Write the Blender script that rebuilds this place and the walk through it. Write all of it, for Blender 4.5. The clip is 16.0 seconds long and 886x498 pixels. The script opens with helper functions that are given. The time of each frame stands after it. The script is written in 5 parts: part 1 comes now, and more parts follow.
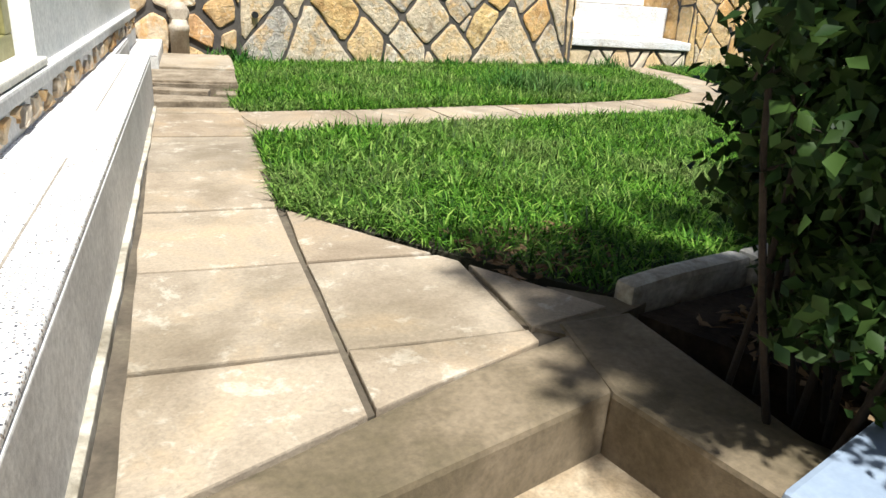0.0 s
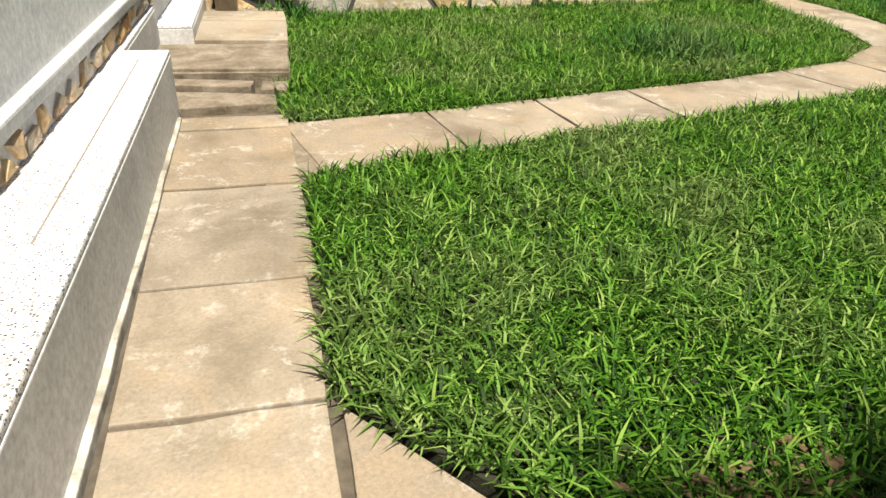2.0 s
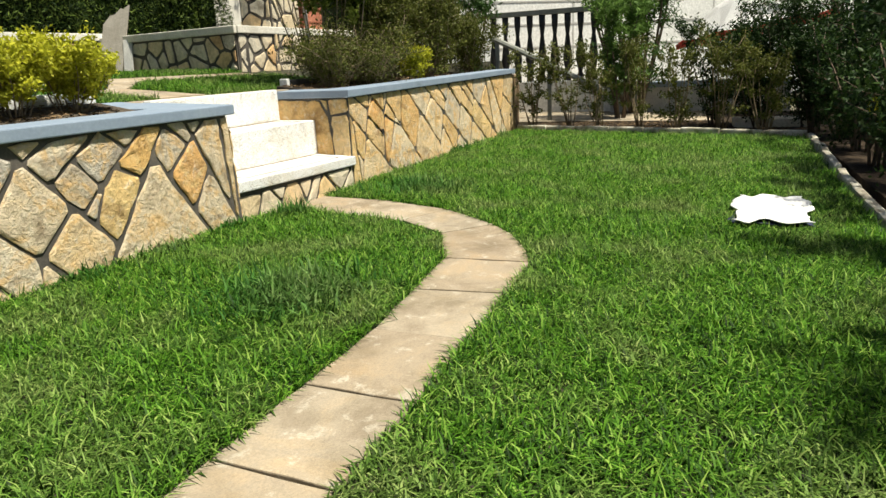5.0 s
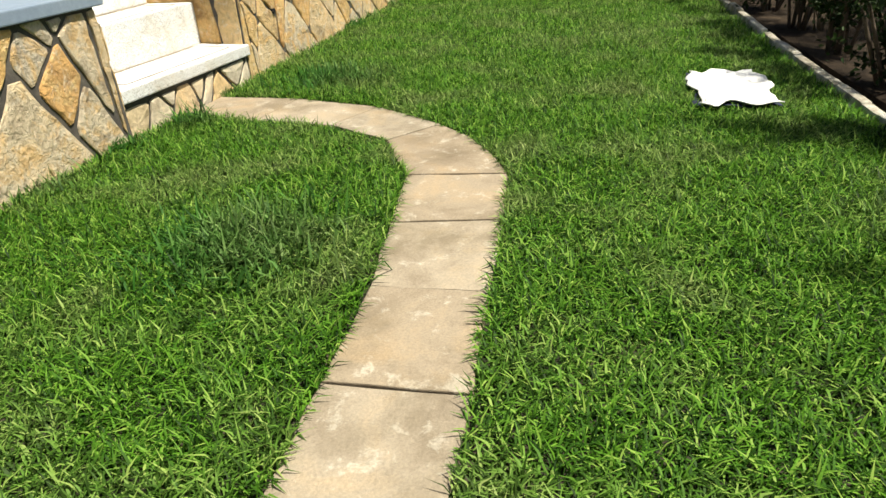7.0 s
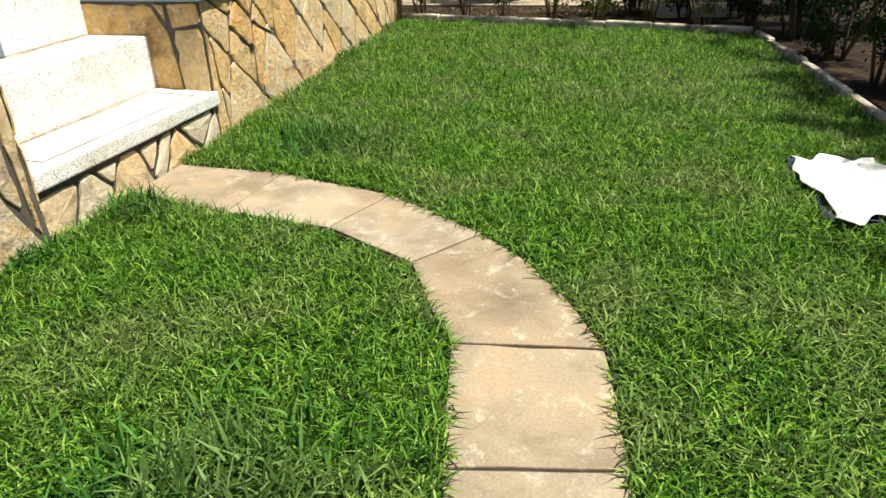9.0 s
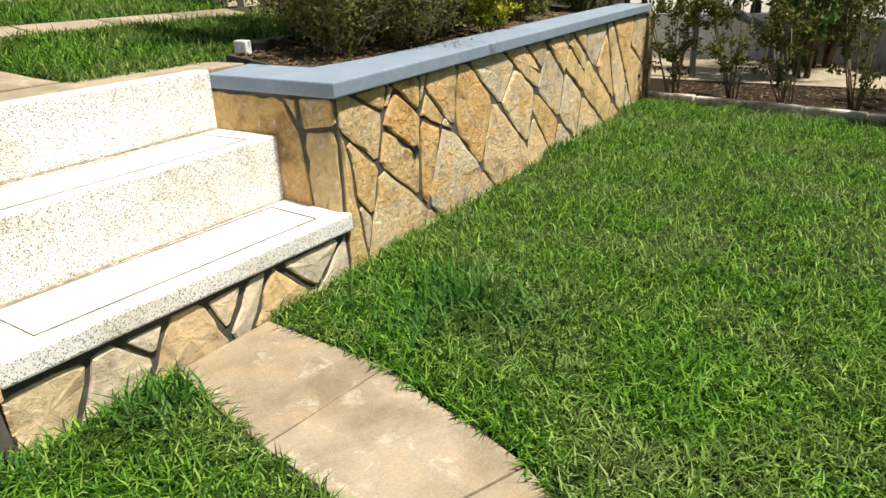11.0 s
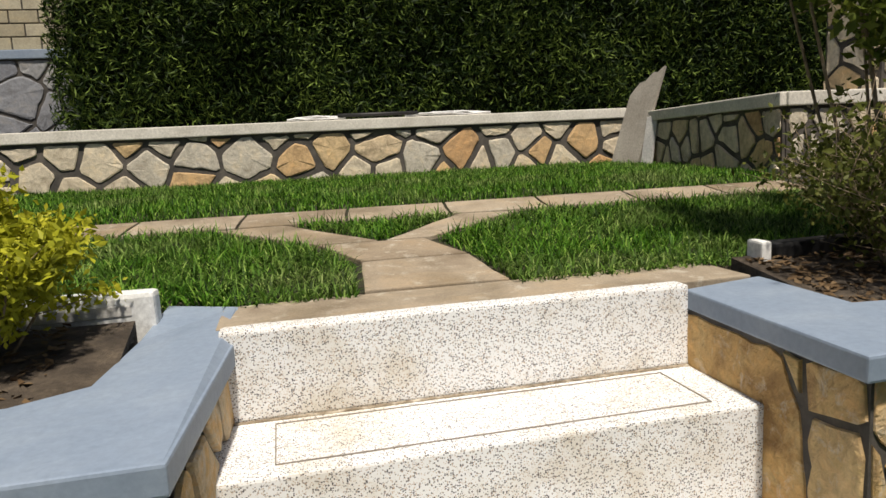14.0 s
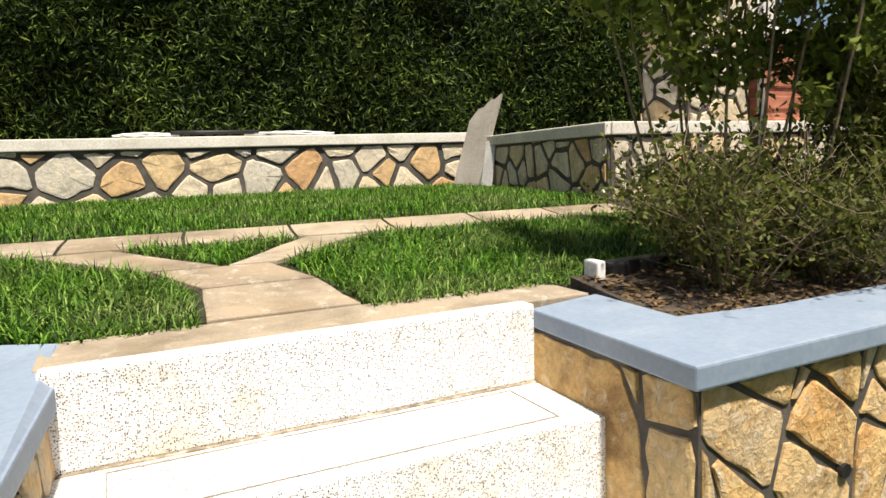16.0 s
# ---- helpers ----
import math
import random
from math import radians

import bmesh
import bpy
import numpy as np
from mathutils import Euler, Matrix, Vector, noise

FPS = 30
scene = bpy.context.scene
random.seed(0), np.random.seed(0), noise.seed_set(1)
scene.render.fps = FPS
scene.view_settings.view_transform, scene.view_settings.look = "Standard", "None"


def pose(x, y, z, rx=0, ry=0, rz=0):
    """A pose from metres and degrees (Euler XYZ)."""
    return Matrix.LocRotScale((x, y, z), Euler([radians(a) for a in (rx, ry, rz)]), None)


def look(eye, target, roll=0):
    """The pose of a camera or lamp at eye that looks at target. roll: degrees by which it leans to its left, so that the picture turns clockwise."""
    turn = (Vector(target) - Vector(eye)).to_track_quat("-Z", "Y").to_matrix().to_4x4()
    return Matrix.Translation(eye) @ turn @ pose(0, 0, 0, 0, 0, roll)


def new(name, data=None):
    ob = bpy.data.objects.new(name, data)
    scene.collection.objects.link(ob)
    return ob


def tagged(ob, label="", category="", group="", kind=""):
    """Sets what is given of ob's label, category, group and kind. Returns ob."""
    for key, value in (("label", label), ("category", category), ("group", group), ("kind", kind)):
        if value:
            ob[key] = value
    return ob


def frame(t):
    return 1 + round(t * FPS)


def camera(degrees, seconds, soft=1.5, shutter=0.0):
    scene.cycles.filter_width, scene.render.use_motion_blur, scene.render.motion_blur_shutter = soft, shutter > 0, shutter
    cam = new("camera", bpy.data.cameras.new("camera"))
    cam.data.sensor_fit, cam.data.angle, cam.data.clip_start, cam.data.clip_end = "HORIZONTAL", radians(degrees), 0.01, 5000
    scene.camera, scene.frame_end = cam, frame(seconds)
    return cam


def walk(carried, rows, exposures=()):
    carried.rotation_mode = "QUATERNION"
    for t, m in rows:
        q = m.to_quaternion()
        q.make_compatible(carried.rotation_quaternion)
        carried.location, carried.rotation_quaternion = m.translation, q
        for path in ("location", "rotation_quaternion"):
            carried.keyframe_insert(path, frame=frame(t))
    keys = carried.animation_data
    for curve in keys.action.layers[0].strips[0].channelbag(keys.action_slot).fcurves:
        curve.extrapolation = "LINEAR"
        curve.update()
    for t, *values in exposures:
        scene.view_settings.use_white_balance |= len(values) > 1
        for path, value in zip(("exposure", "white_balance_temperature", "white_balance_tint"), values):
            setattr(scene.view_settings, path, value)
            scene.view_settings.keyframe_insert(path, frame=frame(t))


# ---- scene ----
cam = camera(65.1, 16.0)
PATH = [
    (0, (1.735, -5.787, 0.681), (2.61, -4.135, -0.03), 4.2),
    (0.5, (1.824, -5.651, 0.705), (2.565, -3.966, -0.076), 2.2),
    (1, (1.905, -5.262, 0.678), (2.492, -3.611, -0.286), 6.8),
    (1.5, (1.949, -5.019, 0.874), (2.639, -3.478, -0.199), 3.9),
    (2, (2.045, -4.737, 0.884), (2.698, -3.112, -0.081), 2.5),
    (2.5, (2.089, -4.552, 0.963), (2.895, -2.915, 0.145), -0.8),
    (3, (2.028, -4.279, 0.975), (3.177, -2.8, 0.276), -1.5),
    (3.5, (2.01, -4.135, 0.987), (3.259, -2.729, 0.306), -0.2),
    (4, (2.162, -3.871, 0.996), (3.511, -2.526, 0.388), -3.6),
    (4.5, (2.208, -3.695, 1.026), (3.721, -2.543, 0.405), -3.2),
    (5, (2.223, -3.501, 1.069), (3.955, -2.645, 0.551), -2.8),
    (5.2, (2.217, -3.468, 1.069), (3.974, -2.671, 0.541), -1.9),
    (7.3, (2.69, -2.685, 1.183), (4.402, -2.244, 0.249), -3.5),
    (7.5, (2.772, -2.592, 1.178), (4.477, -2.173, 0.22), -2.3),
    (8, (3.085, -2.397, 1.212), (4.777, -2.046, 0.207), -3.3),
    (8.2, (3.200, -2.339, 1.236), (4.921, -1.933, 0.301), -4.1),
    (10.3, (4.84, -2.106, 1.287), (6.612, -1.733, 0.437), 0.8),
    (10.5, (4.973, -2.061, 1.267), (6.732, -1.573, 0.449), -1.7),
    (11, (5.406, -1.977, 1.305), (6.948, -0.945, 0.561), -2.2),
    (11.5, (5.746, -1.847, 1.311), (7.121, -0.605, 0.558), 0.1),
    (12, (6.039, -1.65, 1.328), (7.228, -0.228, 0.576), -1.2),
    (12.5, (6.309, -1.499, 1.323), (6.896, 0.261, 0.576), 0.0),
    (13, (6.455, -1.394, 1.369), (6.829, 0.467, 0.74), -0.6),
    (13.5, (6.458, -1.317, 1.399), (6.82, 0.586, 0.904), -2.8),
    (14, (6.42, -1.271, 1.409), (6.793, 0.673, 1.121), -2.9),
    (14.5, (6.406, -1.262, 1.413), (6.795, 0.693, 1.259), -1.6),
    (15, (6.407, -1.259, 1.414), (6.915, 0.675, 1.396), -0.8),
    (15.5, (6.415, -1.236, 1.415), (7.116, 0.637, 1.368), -1.1),
    (16, (6.4, -1.231, 1.417), (7.206, 0.582, 1.169), -2.0),
]
walk(cam, [(t, look(eye, target, roll)) for t, eye, target, roll in PATH],
     [(0.0, 1.0, 6050, 9), (1.0, 0.62, 6300, 10), (2.0, 0.85, 6600, 9), (3.0, 0.85, 6800, 6), (5.0, 0.82, 6800, 4), (8.0, 0.85, 6800, 5),
      (10.5, 0.95, 6800, 5), (11.5, 0.28, 6750, 9), (12.5, -0.48, 6800, 12), (13.5, -0.2, 6700, 12), (14.5, 0.5, 6800, 11), (16.0, 0.88, 6800, 11)])

# ---- world and sun ----
world = bpy.data.worlds.new("world")
scene.world = world
world.use_nodes = True
SUN_TO = Vector((0.0, -0.40, 0.95)).normalized()
sky = world.node_tree.nodes.new("ShaderNodeTexSky")
sky.sky_type = "NISHITA"
sky.sun_disc = False
sky.sun_elevation = math.asin(SUN_TO.z)
sky.sun_rotation = math.atan2(SUN_TO.x, SUN_TO.y)
sky.dust_density = 2.0
back = world.node_tree.nodes["Background"]
back.inputs["Strength"].default_value = 0.052
world.node_tree.links.new(sky.outputs[0], back.inputs[0])
sun_data = bpy.data.lights.new("sun", "SUN")
sun_data.energy, sun_data.angle, sun_data.color = 5.0, radians(3.0), (1.0, 0.94, 0.84)
sun = new("sun", sun_data)
sun.matrix_world = look(SUN_TO * 30, (0, 0, 0))


# ---- materials ----
def mat(name, rough=0.8, metallic=0.0):
    m = bpy.data.materials.new(name)
    m.use_nodes = True
    b = m.node_tree.nodes["Principled BSDF"]
    b.inputs["Roughness"].default_value = rough
    b.inputs["Metallic"].default_value = metallic
    return m, m.node_tree.nodes, m.node_tree.links, b


def ramp(nodes, stops):
    r = nodes.new("ShaderNodeValToRGB")
    els = r.color_ramp.elements
    while len(els) < len(stops):
        els.new(0.5)
    for e, (p, c) in zip(els, stops):
        e.position, e.color = p, (*c, 1)
    return r


def tex(nodes, links, scale, detail=4, rough=0.6, vec=None, distortion=0.0):
    n = nodes.new("ShaderNodeTexNoise")
    n.inputs["Scale"].default_value = scale
    n.inputs["Detail"].default_value = detail
    n.inputs["Roughness"].default_value = rough
    n.inputs["Distortion"].default_value = distortion
    if vec is not None:
        links.new(vec, n.inputs["Vector"])
    return n


def world_pos(nodes):
    return nodes.new("ShaderNodeNewGeometry").outputs["Position"]


def mix(nodes, links, a, b, fac, mode="MIX"):
    m = nodes.new("ShaderNodeMix")
    m.data_type, m.blend_type = "RGBA", mode
    for sock, v in ((m.inputs["Factor"], fac), (m.inputs[6], a), (m.inputs[7], b)):
        if isinstance(v, (float, int)):
            sock.default_value = v
        elif isinstance(v, tuple):
            sock.default_value = (*v, 1)
        else:
            links.new(v, sock)
    return m.outputs[2]


def bump(nodes, links, b, height, strength=0.3, dist=0.01):
    n = nodes.new("ShaderNodeBump")
    n.inputs["Strength"].default_value = strength
    n.inputs["Distance"].default_value = dist
    links.new(height, n.inputs["Height"])
    links.new(n.outputs[0], b.inputs["Normal"])


def two_tone(name, c1, c2, c3, big, small, rough=0.85, relief=0.3, dist=0.006, grain=1.0):
    """A surface with stains at a large scale and grain at a small one."""
    m, n, l, b = mat(name, rough)
    p = world_pos(n)
    t1, t2 = tex(n, l, big, 5, 0.65, p, 0.4), tex(n, l, small, 6, 0.7, p)
    r1 = ramp(n, [(0.32, c1), (0.5, c2), (0.68, c3)])
    l.new(t1.outputs[0], r1.inputs[0])
    r2 = ramp(n, [(0.3, (1 - 0.28 * grain,) * 3), (0.7, (1 + 0.18 * grain,) * 3)])
    l.new(t2.outputs[0], r2.inputs[0])
    l.new(mix(n, l, r1.outputs[0], r2.outputs[0], 1.0, "MULTIPLY"), b.inputs["Base Color"])
    bump(n, l, b, t2.outputs[0], relief, dist)
    return m


def piece_material(name, stops, big, small, rough=0.85, relief=0.5, dist=0.008, shade=0.35, worn=0.0, stain=None):
    """A material whose tone differs from piece to piece."""
    m, n, l, b = mat(name, rough)
    info = n.new("ShaderNodeObjectInfo")
    r = ramp(n, stops)
    r.color_ramp.interpolation = "LINEAR"
    l.new(info.outputs["Random"], r.inputs[0])
    p = world_pos(n)
    t1, t2 = tex(n, l, big, 5, 0.65, p, 0.6), tex(n, l, small, 6, 0.7, p, 0.5)
    r1 = ramp(n, [(0.3, (1 - shade, 1 - shade * 1.1, 1 - shade * 1.2)), (0.5, (1, 1, 1)), (0.7, (1.2, 1.12, 1.0))])
    l.new(t1.outputs[0], r1.inputs[0])
    r2 = ramp(n, [(0.3, (0.75, 0.75, 0.75)), (0.7, (1.15, 1.15, 1.15))])
    l.new(t2.outputs[0], r2.inputs[0])
    c = mix(n, l, r.outputs[0], r1.outputs[0], 1.0, "MULTIPLY")
    if worn:
        t3 = tex(n, l, 9.0, 6, 0.75, p, 0.3)
        r3 = ramp(n, [(0.56, (0, 0, 0)), (0.63, (worn, worn, worn))])
        l.new(t3.outputs[0], r3.inputs[0])
        c = mix(n, l, c, (0.50, 0.46, 0.38), r3.outputs[0])
        t4 = tex(n, l, 2.1, 4, 0.6, p, 0.2)
        r4 = ramp(n, [(0.36, (0.70, 0.68, 0.63)), (0.52, (1, 1, 1))])
        l.new(t4.outputs[0], r4.inputs[0])
        c = mix(n, l, c, r4.outputs[0], 1.0, "MULTIPLY")
    if stain:
        # rust-coloured veins and pale patches in the split faces
        t5, t6 = tex(n, l, 5.5, 6, 0.7, p, 1.2), tex(n, l, 13.0, 6, 0.75, p, 0.8)
        r5 = ramp(n, [(0.49, (0, 0, 0)), (0.62, (0.75, 0.75, 0.75))])
        r6 = ramp(n, [(0.54, (0, 0, 0)), (0.66, (0.65, 0.65, 0.65))])
        l.new(t5.outputs[0], r5.inputs[0])
        l.new(t6.outputs[0], r6.inputs[0])
        c = mix(n, l, c, stain, r5.outputs[0])
        c = mix(n, l, c, (0.72, 0.65, 0.52), r6.outputs[0])
    l.new(mix(n, l, c, r2.outputs[0], 1.0, "MULTIPLY"), b.inputs["Base Color"])
    bump(n, l, b, t2.outputs[0], relief, dist)
    return m


def leaf_material(name, dark, mid, light, patch=1.2, rough=0.5, through_light=0.35):
    m, n, l, b = mat(name, max(rough, 0.5))
    b.inputs["Specular IOR Level"].default_value = 0.15
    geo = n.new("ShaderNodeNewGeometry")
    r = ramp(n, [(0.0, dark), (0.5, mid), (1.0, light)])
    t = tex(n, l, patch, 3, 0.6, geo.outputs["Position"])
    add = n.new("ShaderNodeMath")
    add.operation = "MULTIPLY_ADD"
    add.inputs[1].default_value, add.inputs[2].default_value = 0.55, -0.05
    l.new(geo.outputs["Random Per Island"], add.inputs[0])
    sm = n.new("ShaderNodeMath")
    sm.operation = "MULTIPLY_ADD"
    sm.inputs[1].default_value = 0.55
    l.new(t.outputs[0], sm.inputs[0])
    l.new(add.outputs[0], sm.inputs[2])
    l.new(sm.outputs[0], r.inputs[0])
    l.new(r.outputs[0], b.inputs["Base Color"])
    tr = n.new("ShaderNodeBsdfTranslucent")
    l.new(r.outputs[0], tr.inputs[0])
    mx = n.new("ShaderNodeMixShader")
    mx.inputs[0].default_value = through_light
    l.new(b.outputs[0], mx.inputs[1])
    l.new(tr.outputs[0], mx.inputs[2])
    l.new(mx.outputs[0], n["Material Output"].inputs[0])
    return m


GREEN = [(0.0, (0.005, 0.022, 0.002)), (0.40, (0.036, 0.118, 0.007)), (0.8, (0.120, 0.29, 0.022)), (1.0, (0.29, 0.44, 0.08))]
DEEP = [(0.0, (0.008, 0.04, 0.005)), (0.5, (0.028, 0.12, 0.014)), (1.0, (0.09, 0.25, 0.04))]


def grass_material(name, tones=GREEN):
    m, n, l, b = mat(name, 0.55)
    b.inputs["Specular IOR Level"].default_value = 0.14
    geo = n.new("ShaderNodeNewGeometry")
    fresh = ramp(n, tones)
    dry = ramp(n, [(0.0, (0.06, 0.09, 0.022)), (0.6, (0.16, 0.20, 0.065)), (1.0, (0.40, 0.41, 0.21))])
    for r in (fresh, dry):
        l.new(geo.outputs["Random Per Island"], r.inputs[0])
    t = tex(n, l, 1.6, 5, 0.6, geo.outputs["Position"], 0.3)
    k = ramp(n, [(0.46, (0.04, 0.04, 0.04)), (0.66, (0.55, 0.55, 0.55))])
    l.new(t.outputs[0], k.inputs[0])
    c = mix(n, l, fresh.outputs[0], dry.outputs[0], k.outputs[0])
    l.new(c, b.inputs["Base Color"])
    tr = n.new("ShaderNodeBsdfTranslucent")
    l.new(c, tr.inputs[0])
    mx = n.new("ShaderNodeMixShader")
    mx.inputs[0].default_value = 0.35
    l.new(b.outputs[0], mx.inputs[1])
    l.new(tr.outputs[0], mx.inputs[2])
    l.new(mx.outputs[0], n["Material Output"].inputs[0])
    return m


def terrazzo(name):
    m, n, l, b = mat(name, 0.55)
    p = world_pos(n)
    chips = None
    col = None
    for scale, cut, tone in ((180, 0.46, (0.06, 0.06, 0.07)), (125, 0.34, (0.33, 0.32, 0.30)), (240, 0.40, (0.45, 0.33, 0.22))):
        v = n.new("ShaderNodeTexVoronoi")
        v.inputs["Scale"].default_value = scale
        l.new(p, v.inputs["Vector"])
        # only a share of the cells hold a dark chip
        sep = n.new("ShaderNodeSeparateColor")
        l.new(v.outputs["Color"], sep.inputs[0])
        some = n.new("ShaderNodeMath")
        some.operation = "LESS_THAN"
        some.inputs[1].default_value = 0.30
        l.new(sep.outputs[0], some.inputs[0])
        near = n.new("ShaderNodeMath")
        near.operation = "LESS_THAN"
        near.inputs[1].default_value = cut
        l.new(v.outputs["Distance"], near.inputs[0])
        both = n.new("ShaderNodeMath")
        both.operation = "MULTIPLY"
        l.new(some.outputs[0], both.inputs[0])
        l.new(near.outputs[0], both.inputs[1])
        col = mix(n, l, col if col is not None else (0.76, 0.77, 0.775), tone, both.outputs[0])
    t = tex(n, l, 3.0, 5, 0.7, p)
    r = ramp(n, [(0.30, (0.80, 0.74, 0.64)), (0.52, (1, 1, 1))])
    l.new(t.outputs[0], r.inputs[0])
    l.new(mix(n, l, col, r.outputs[0], 1.0, "MULTIPLY"), b.inputs["Base Color"])
    g = tex(n, l, 120, 3, 0.6, p)
    bump(n, l, b, g.outputs[0], 0.12, 0.002)
    return m


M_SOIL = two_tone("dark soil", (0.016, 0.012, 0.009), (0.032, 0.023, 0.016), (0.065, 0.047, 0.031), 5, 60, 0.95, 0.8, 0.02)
M_BED = two_tone("brown mulched soil", (0.035, 0.026, 0.018), (0.075, 0.057, 0.040), (0.13, 0.10, 0.07), 9, 70, 0.95, 0.9, 0.02)
M_TURF = two_tone("turf soil", (0.015, 0.018, 0.006), (0.028, 0.028, 0.013), (0.065, 0.052, 0.03), 3, 80, 0.95, 0.6, 0.02)
M_EARTH = two_tone("earth", (0.07, 0.075, 0.04), (0.12, 0.11, 0.07), (0.16, 0.14, 0.10), 0.8, 20, 0.95, 0.5, 0.02)
M_CONC = two_tone("old mossy concrete", (0.075, 0.060, 0.030), (0.135, 0.105, 0.064), (0.225, 0.178, 0.118), 3.2, 70, 0.9, 0.35, 0.004)
M_JOINT = two_tone("dirty joint", (0.055, 0.045, 0.03), (0.09, 0.072, 0.05), (0.13, 0.11, 0.075), 6, 60, 0.95)
M_DIRT = two_tone("brown dirt", (0.13, 0.10, 0.065), (0.27, 0.22, 0.155), (0.52, 0.47, 0.39), 22, 90, 0.95, 0.5)
M_PIER = two_tone("brown stone", (0.16, 0.10, 0.055), (0.25, 0.17, 0.10), (0.34, 0.25, 0.16), 5, 40, 0.9, 0.8, 0.012)
M_DIRTSLAB = two_tone("broken dirty slab", (0.13, 0.10, 0.065), (0.22, 0.175, 0.12), (0.32, 0.27, 0.20), 9, 70, 0.95, 0.8, 0.01)
M_SLAB = piece_material("paving slab", [(0.0, (0.262, 0.207, 0.143)), (0.4, (0.305, 0.25, 0.181)), (0.7, (0.335, 0.28, 0.207)), (1.0, (0.285, 0.24, 0.18))], 3.2, 110, 0.9, 0.6, 0.004, 0.30, 0.55)
M_STONE = piece_material("cladding stone", [(0.0, (0.43, 0.375, 0.30)), (0.14, (0.60, 0.44, 0.23)), (0.26, (0.55, 0.48, 0.38)), (0.40, (0.62, 0.40, 0.16)), (0.52, (0.38, 0.35, 0.31)), (0.64, (0.62, 0.55, 0.43)), (0.76, (0.58, 0.38, 0.17)), (0.86, (0.56, 0.47, 0.34)), (0.95, (0.60, 0.30, 0.09)), (1.0, (0.52, 0.22, 0.06))], 7.0, 24, 0.85, 1.0, 0.014, 0.46, stain=(0.60, 0.33, 0.10))
M_TAN = piece_material("beige cladding stone", [(0.0, (0.50, 0.44, 0.35)), (0.2, (0.64, 0.53, 0.37)), (0.4, (0.44, 0.41, 0.36)), (0.6, (0.66, 0.58, 0.45)), (0.8, (0.58, 0.47, 0.33)), (1.0, (0.66, 0.51, 0.31))], 5.0, 30, 0.85, 1.0, 0.022, 0.50, stain=(0.66, 0.42, 0.17))
M_AMBER = piece_material("amber cladding stone", [(0.0, (0.68, 0.42, 0.15)), (0.35, (0.64, 0.46, 0.25)), (0.7, (0.70, 0.50, 0.22)), (1.0, (0.60, 0.30, 0.10))], 5.0, 30, 0.85, 1.0, 0.022, 0.5, stain=(0.72, 0.52, 0.24))
M_OCHRE = piece_material("tan and ochre cladding stone", [(0.0, (0.54, 0.45, 0.31)), (0.2, (0.68, 0.52, 0.30)), (0.4, (0.48, 0.43, 0.35)), (0.6, (0.70, 0.58, 0.40)), (0.8, (0.64, 0.46, 0.25)), (1.0, (0.70, 0.50, 0.24))], 5.0, 30, 0.85, 1.0, 0.022, 0.50, stain=(0.70, 0.42, 0.14))
M_CREAM = piece_material("cream cladding stone", [(0.0, (0.58, 0.51, 0.39)), (0.25, (0.66, 0.58, 0.44)), (0.45, (0.54, 0.50, 0.42)), (0.62, (0.66, 0.52, 0.32)), (0.78, (0.60, 0.55, 0.46)), (0.90, (0.62, 0.45, 0.24)), (1.0, (0.55, 0.34, 0.17))], 7.0, 24, 0.85, 0.8, 0.01, 0.35)
# stone cooled to blue-grey, so the plinth's shade sits in its colour
M_SHADESTONE = piece_material("plinth stone toned for shade", [(0.0, (0.20, 0.21, 0.24)), (0.5, (0.26, 0.27, 0.29)), (1.0, (0.31, 0.31, 0.31))], 6.0, 24, 0.85, 0.8, 0.01, 0.3)
M_MORTAR = two_tone("grey mortar", (0.045, 0.041, 0.037), (0.072, 0.064, 0.056), (0.12, 0.105, 0.088), 6, 70, 0.85, 0.4, 0.004)
M_COPING = two_tone("blue grey painted cement", (0.195, 0.25, 0.33), (0.215, 0.27, 0.35), (0.245, 0.30, 0.375), 3.5, 45, 0.55, 0.15, 0.004, 0.45)
M_TERRAZZO = terrazzo("white terrazzo")
M_GROOVE = two_tone("divider strip", (0.20, 0.18, 0.15), (0.25, 0.22, 0.18), (0.3, 0.27, 0.22), 8, 80)
M_RENDER = two_tone("pale cement render", (0.50, 0.49, 0.465), (0.62, 0.61, 0.58), (0.72, 0.71, 0.68), 2.2, 60, 0.85, 0.3, 0.004)
M_CEMENT = two_tone("grey cement", (0.42, 0.42, 0.41), (0.50, 0.49, 0.47), (0.58, 0.57, 0.54), 4, 60, 0.85, 0.3, 0.004)
M_WHITE = two_tone("white wall paint", (0.66, 0.67, 0.66), (0.76, 0.76, 0.74), (0.82, 0.81, 0.78), 1.6, 50, 0.75, 0.15, 0.003)
M_LIME = two_tone("worn white kerb paint", (0.17, 0.145, 0.10), (0.40, 0.37, 0.30), (0.66, 0.64, 0.58), 7, 60, 0.85, 0.5, 0.006)
M_OLIVE = two_tone("olive frame paint", (0.24, 0.23, 0.075), (0.29, 0.27, 0.10), (0.33, 0.31, 0.13), 5, 60, 0.5, 0.1)
M_PIPE = two_tone("dusty grey plastic pipe", (0.33, 0.27, 0.20), (0.42, 0.36, 0.28), (0.5, 0.44, 0.36), 6, 80, 0.55, 0.15)
M_WOOD = two_tone("bark", (0.06, 0.042, 0.028), (0.11, 0.08, 0.055), (0.17, 0.13, 0.09), 14, 80, 0.9, 0.8, 0.01)
# darker copy of the bark, with the deep shade on the stems coloured in
M_SHADEWOOD = two_tone("bark darkened for shade", (0.016, 0.011, 0.008), (0.03, 0.021, 0.014), (0.05, 0.036, 0.024), 14, 80, 0.9, 0.8, 0.01)
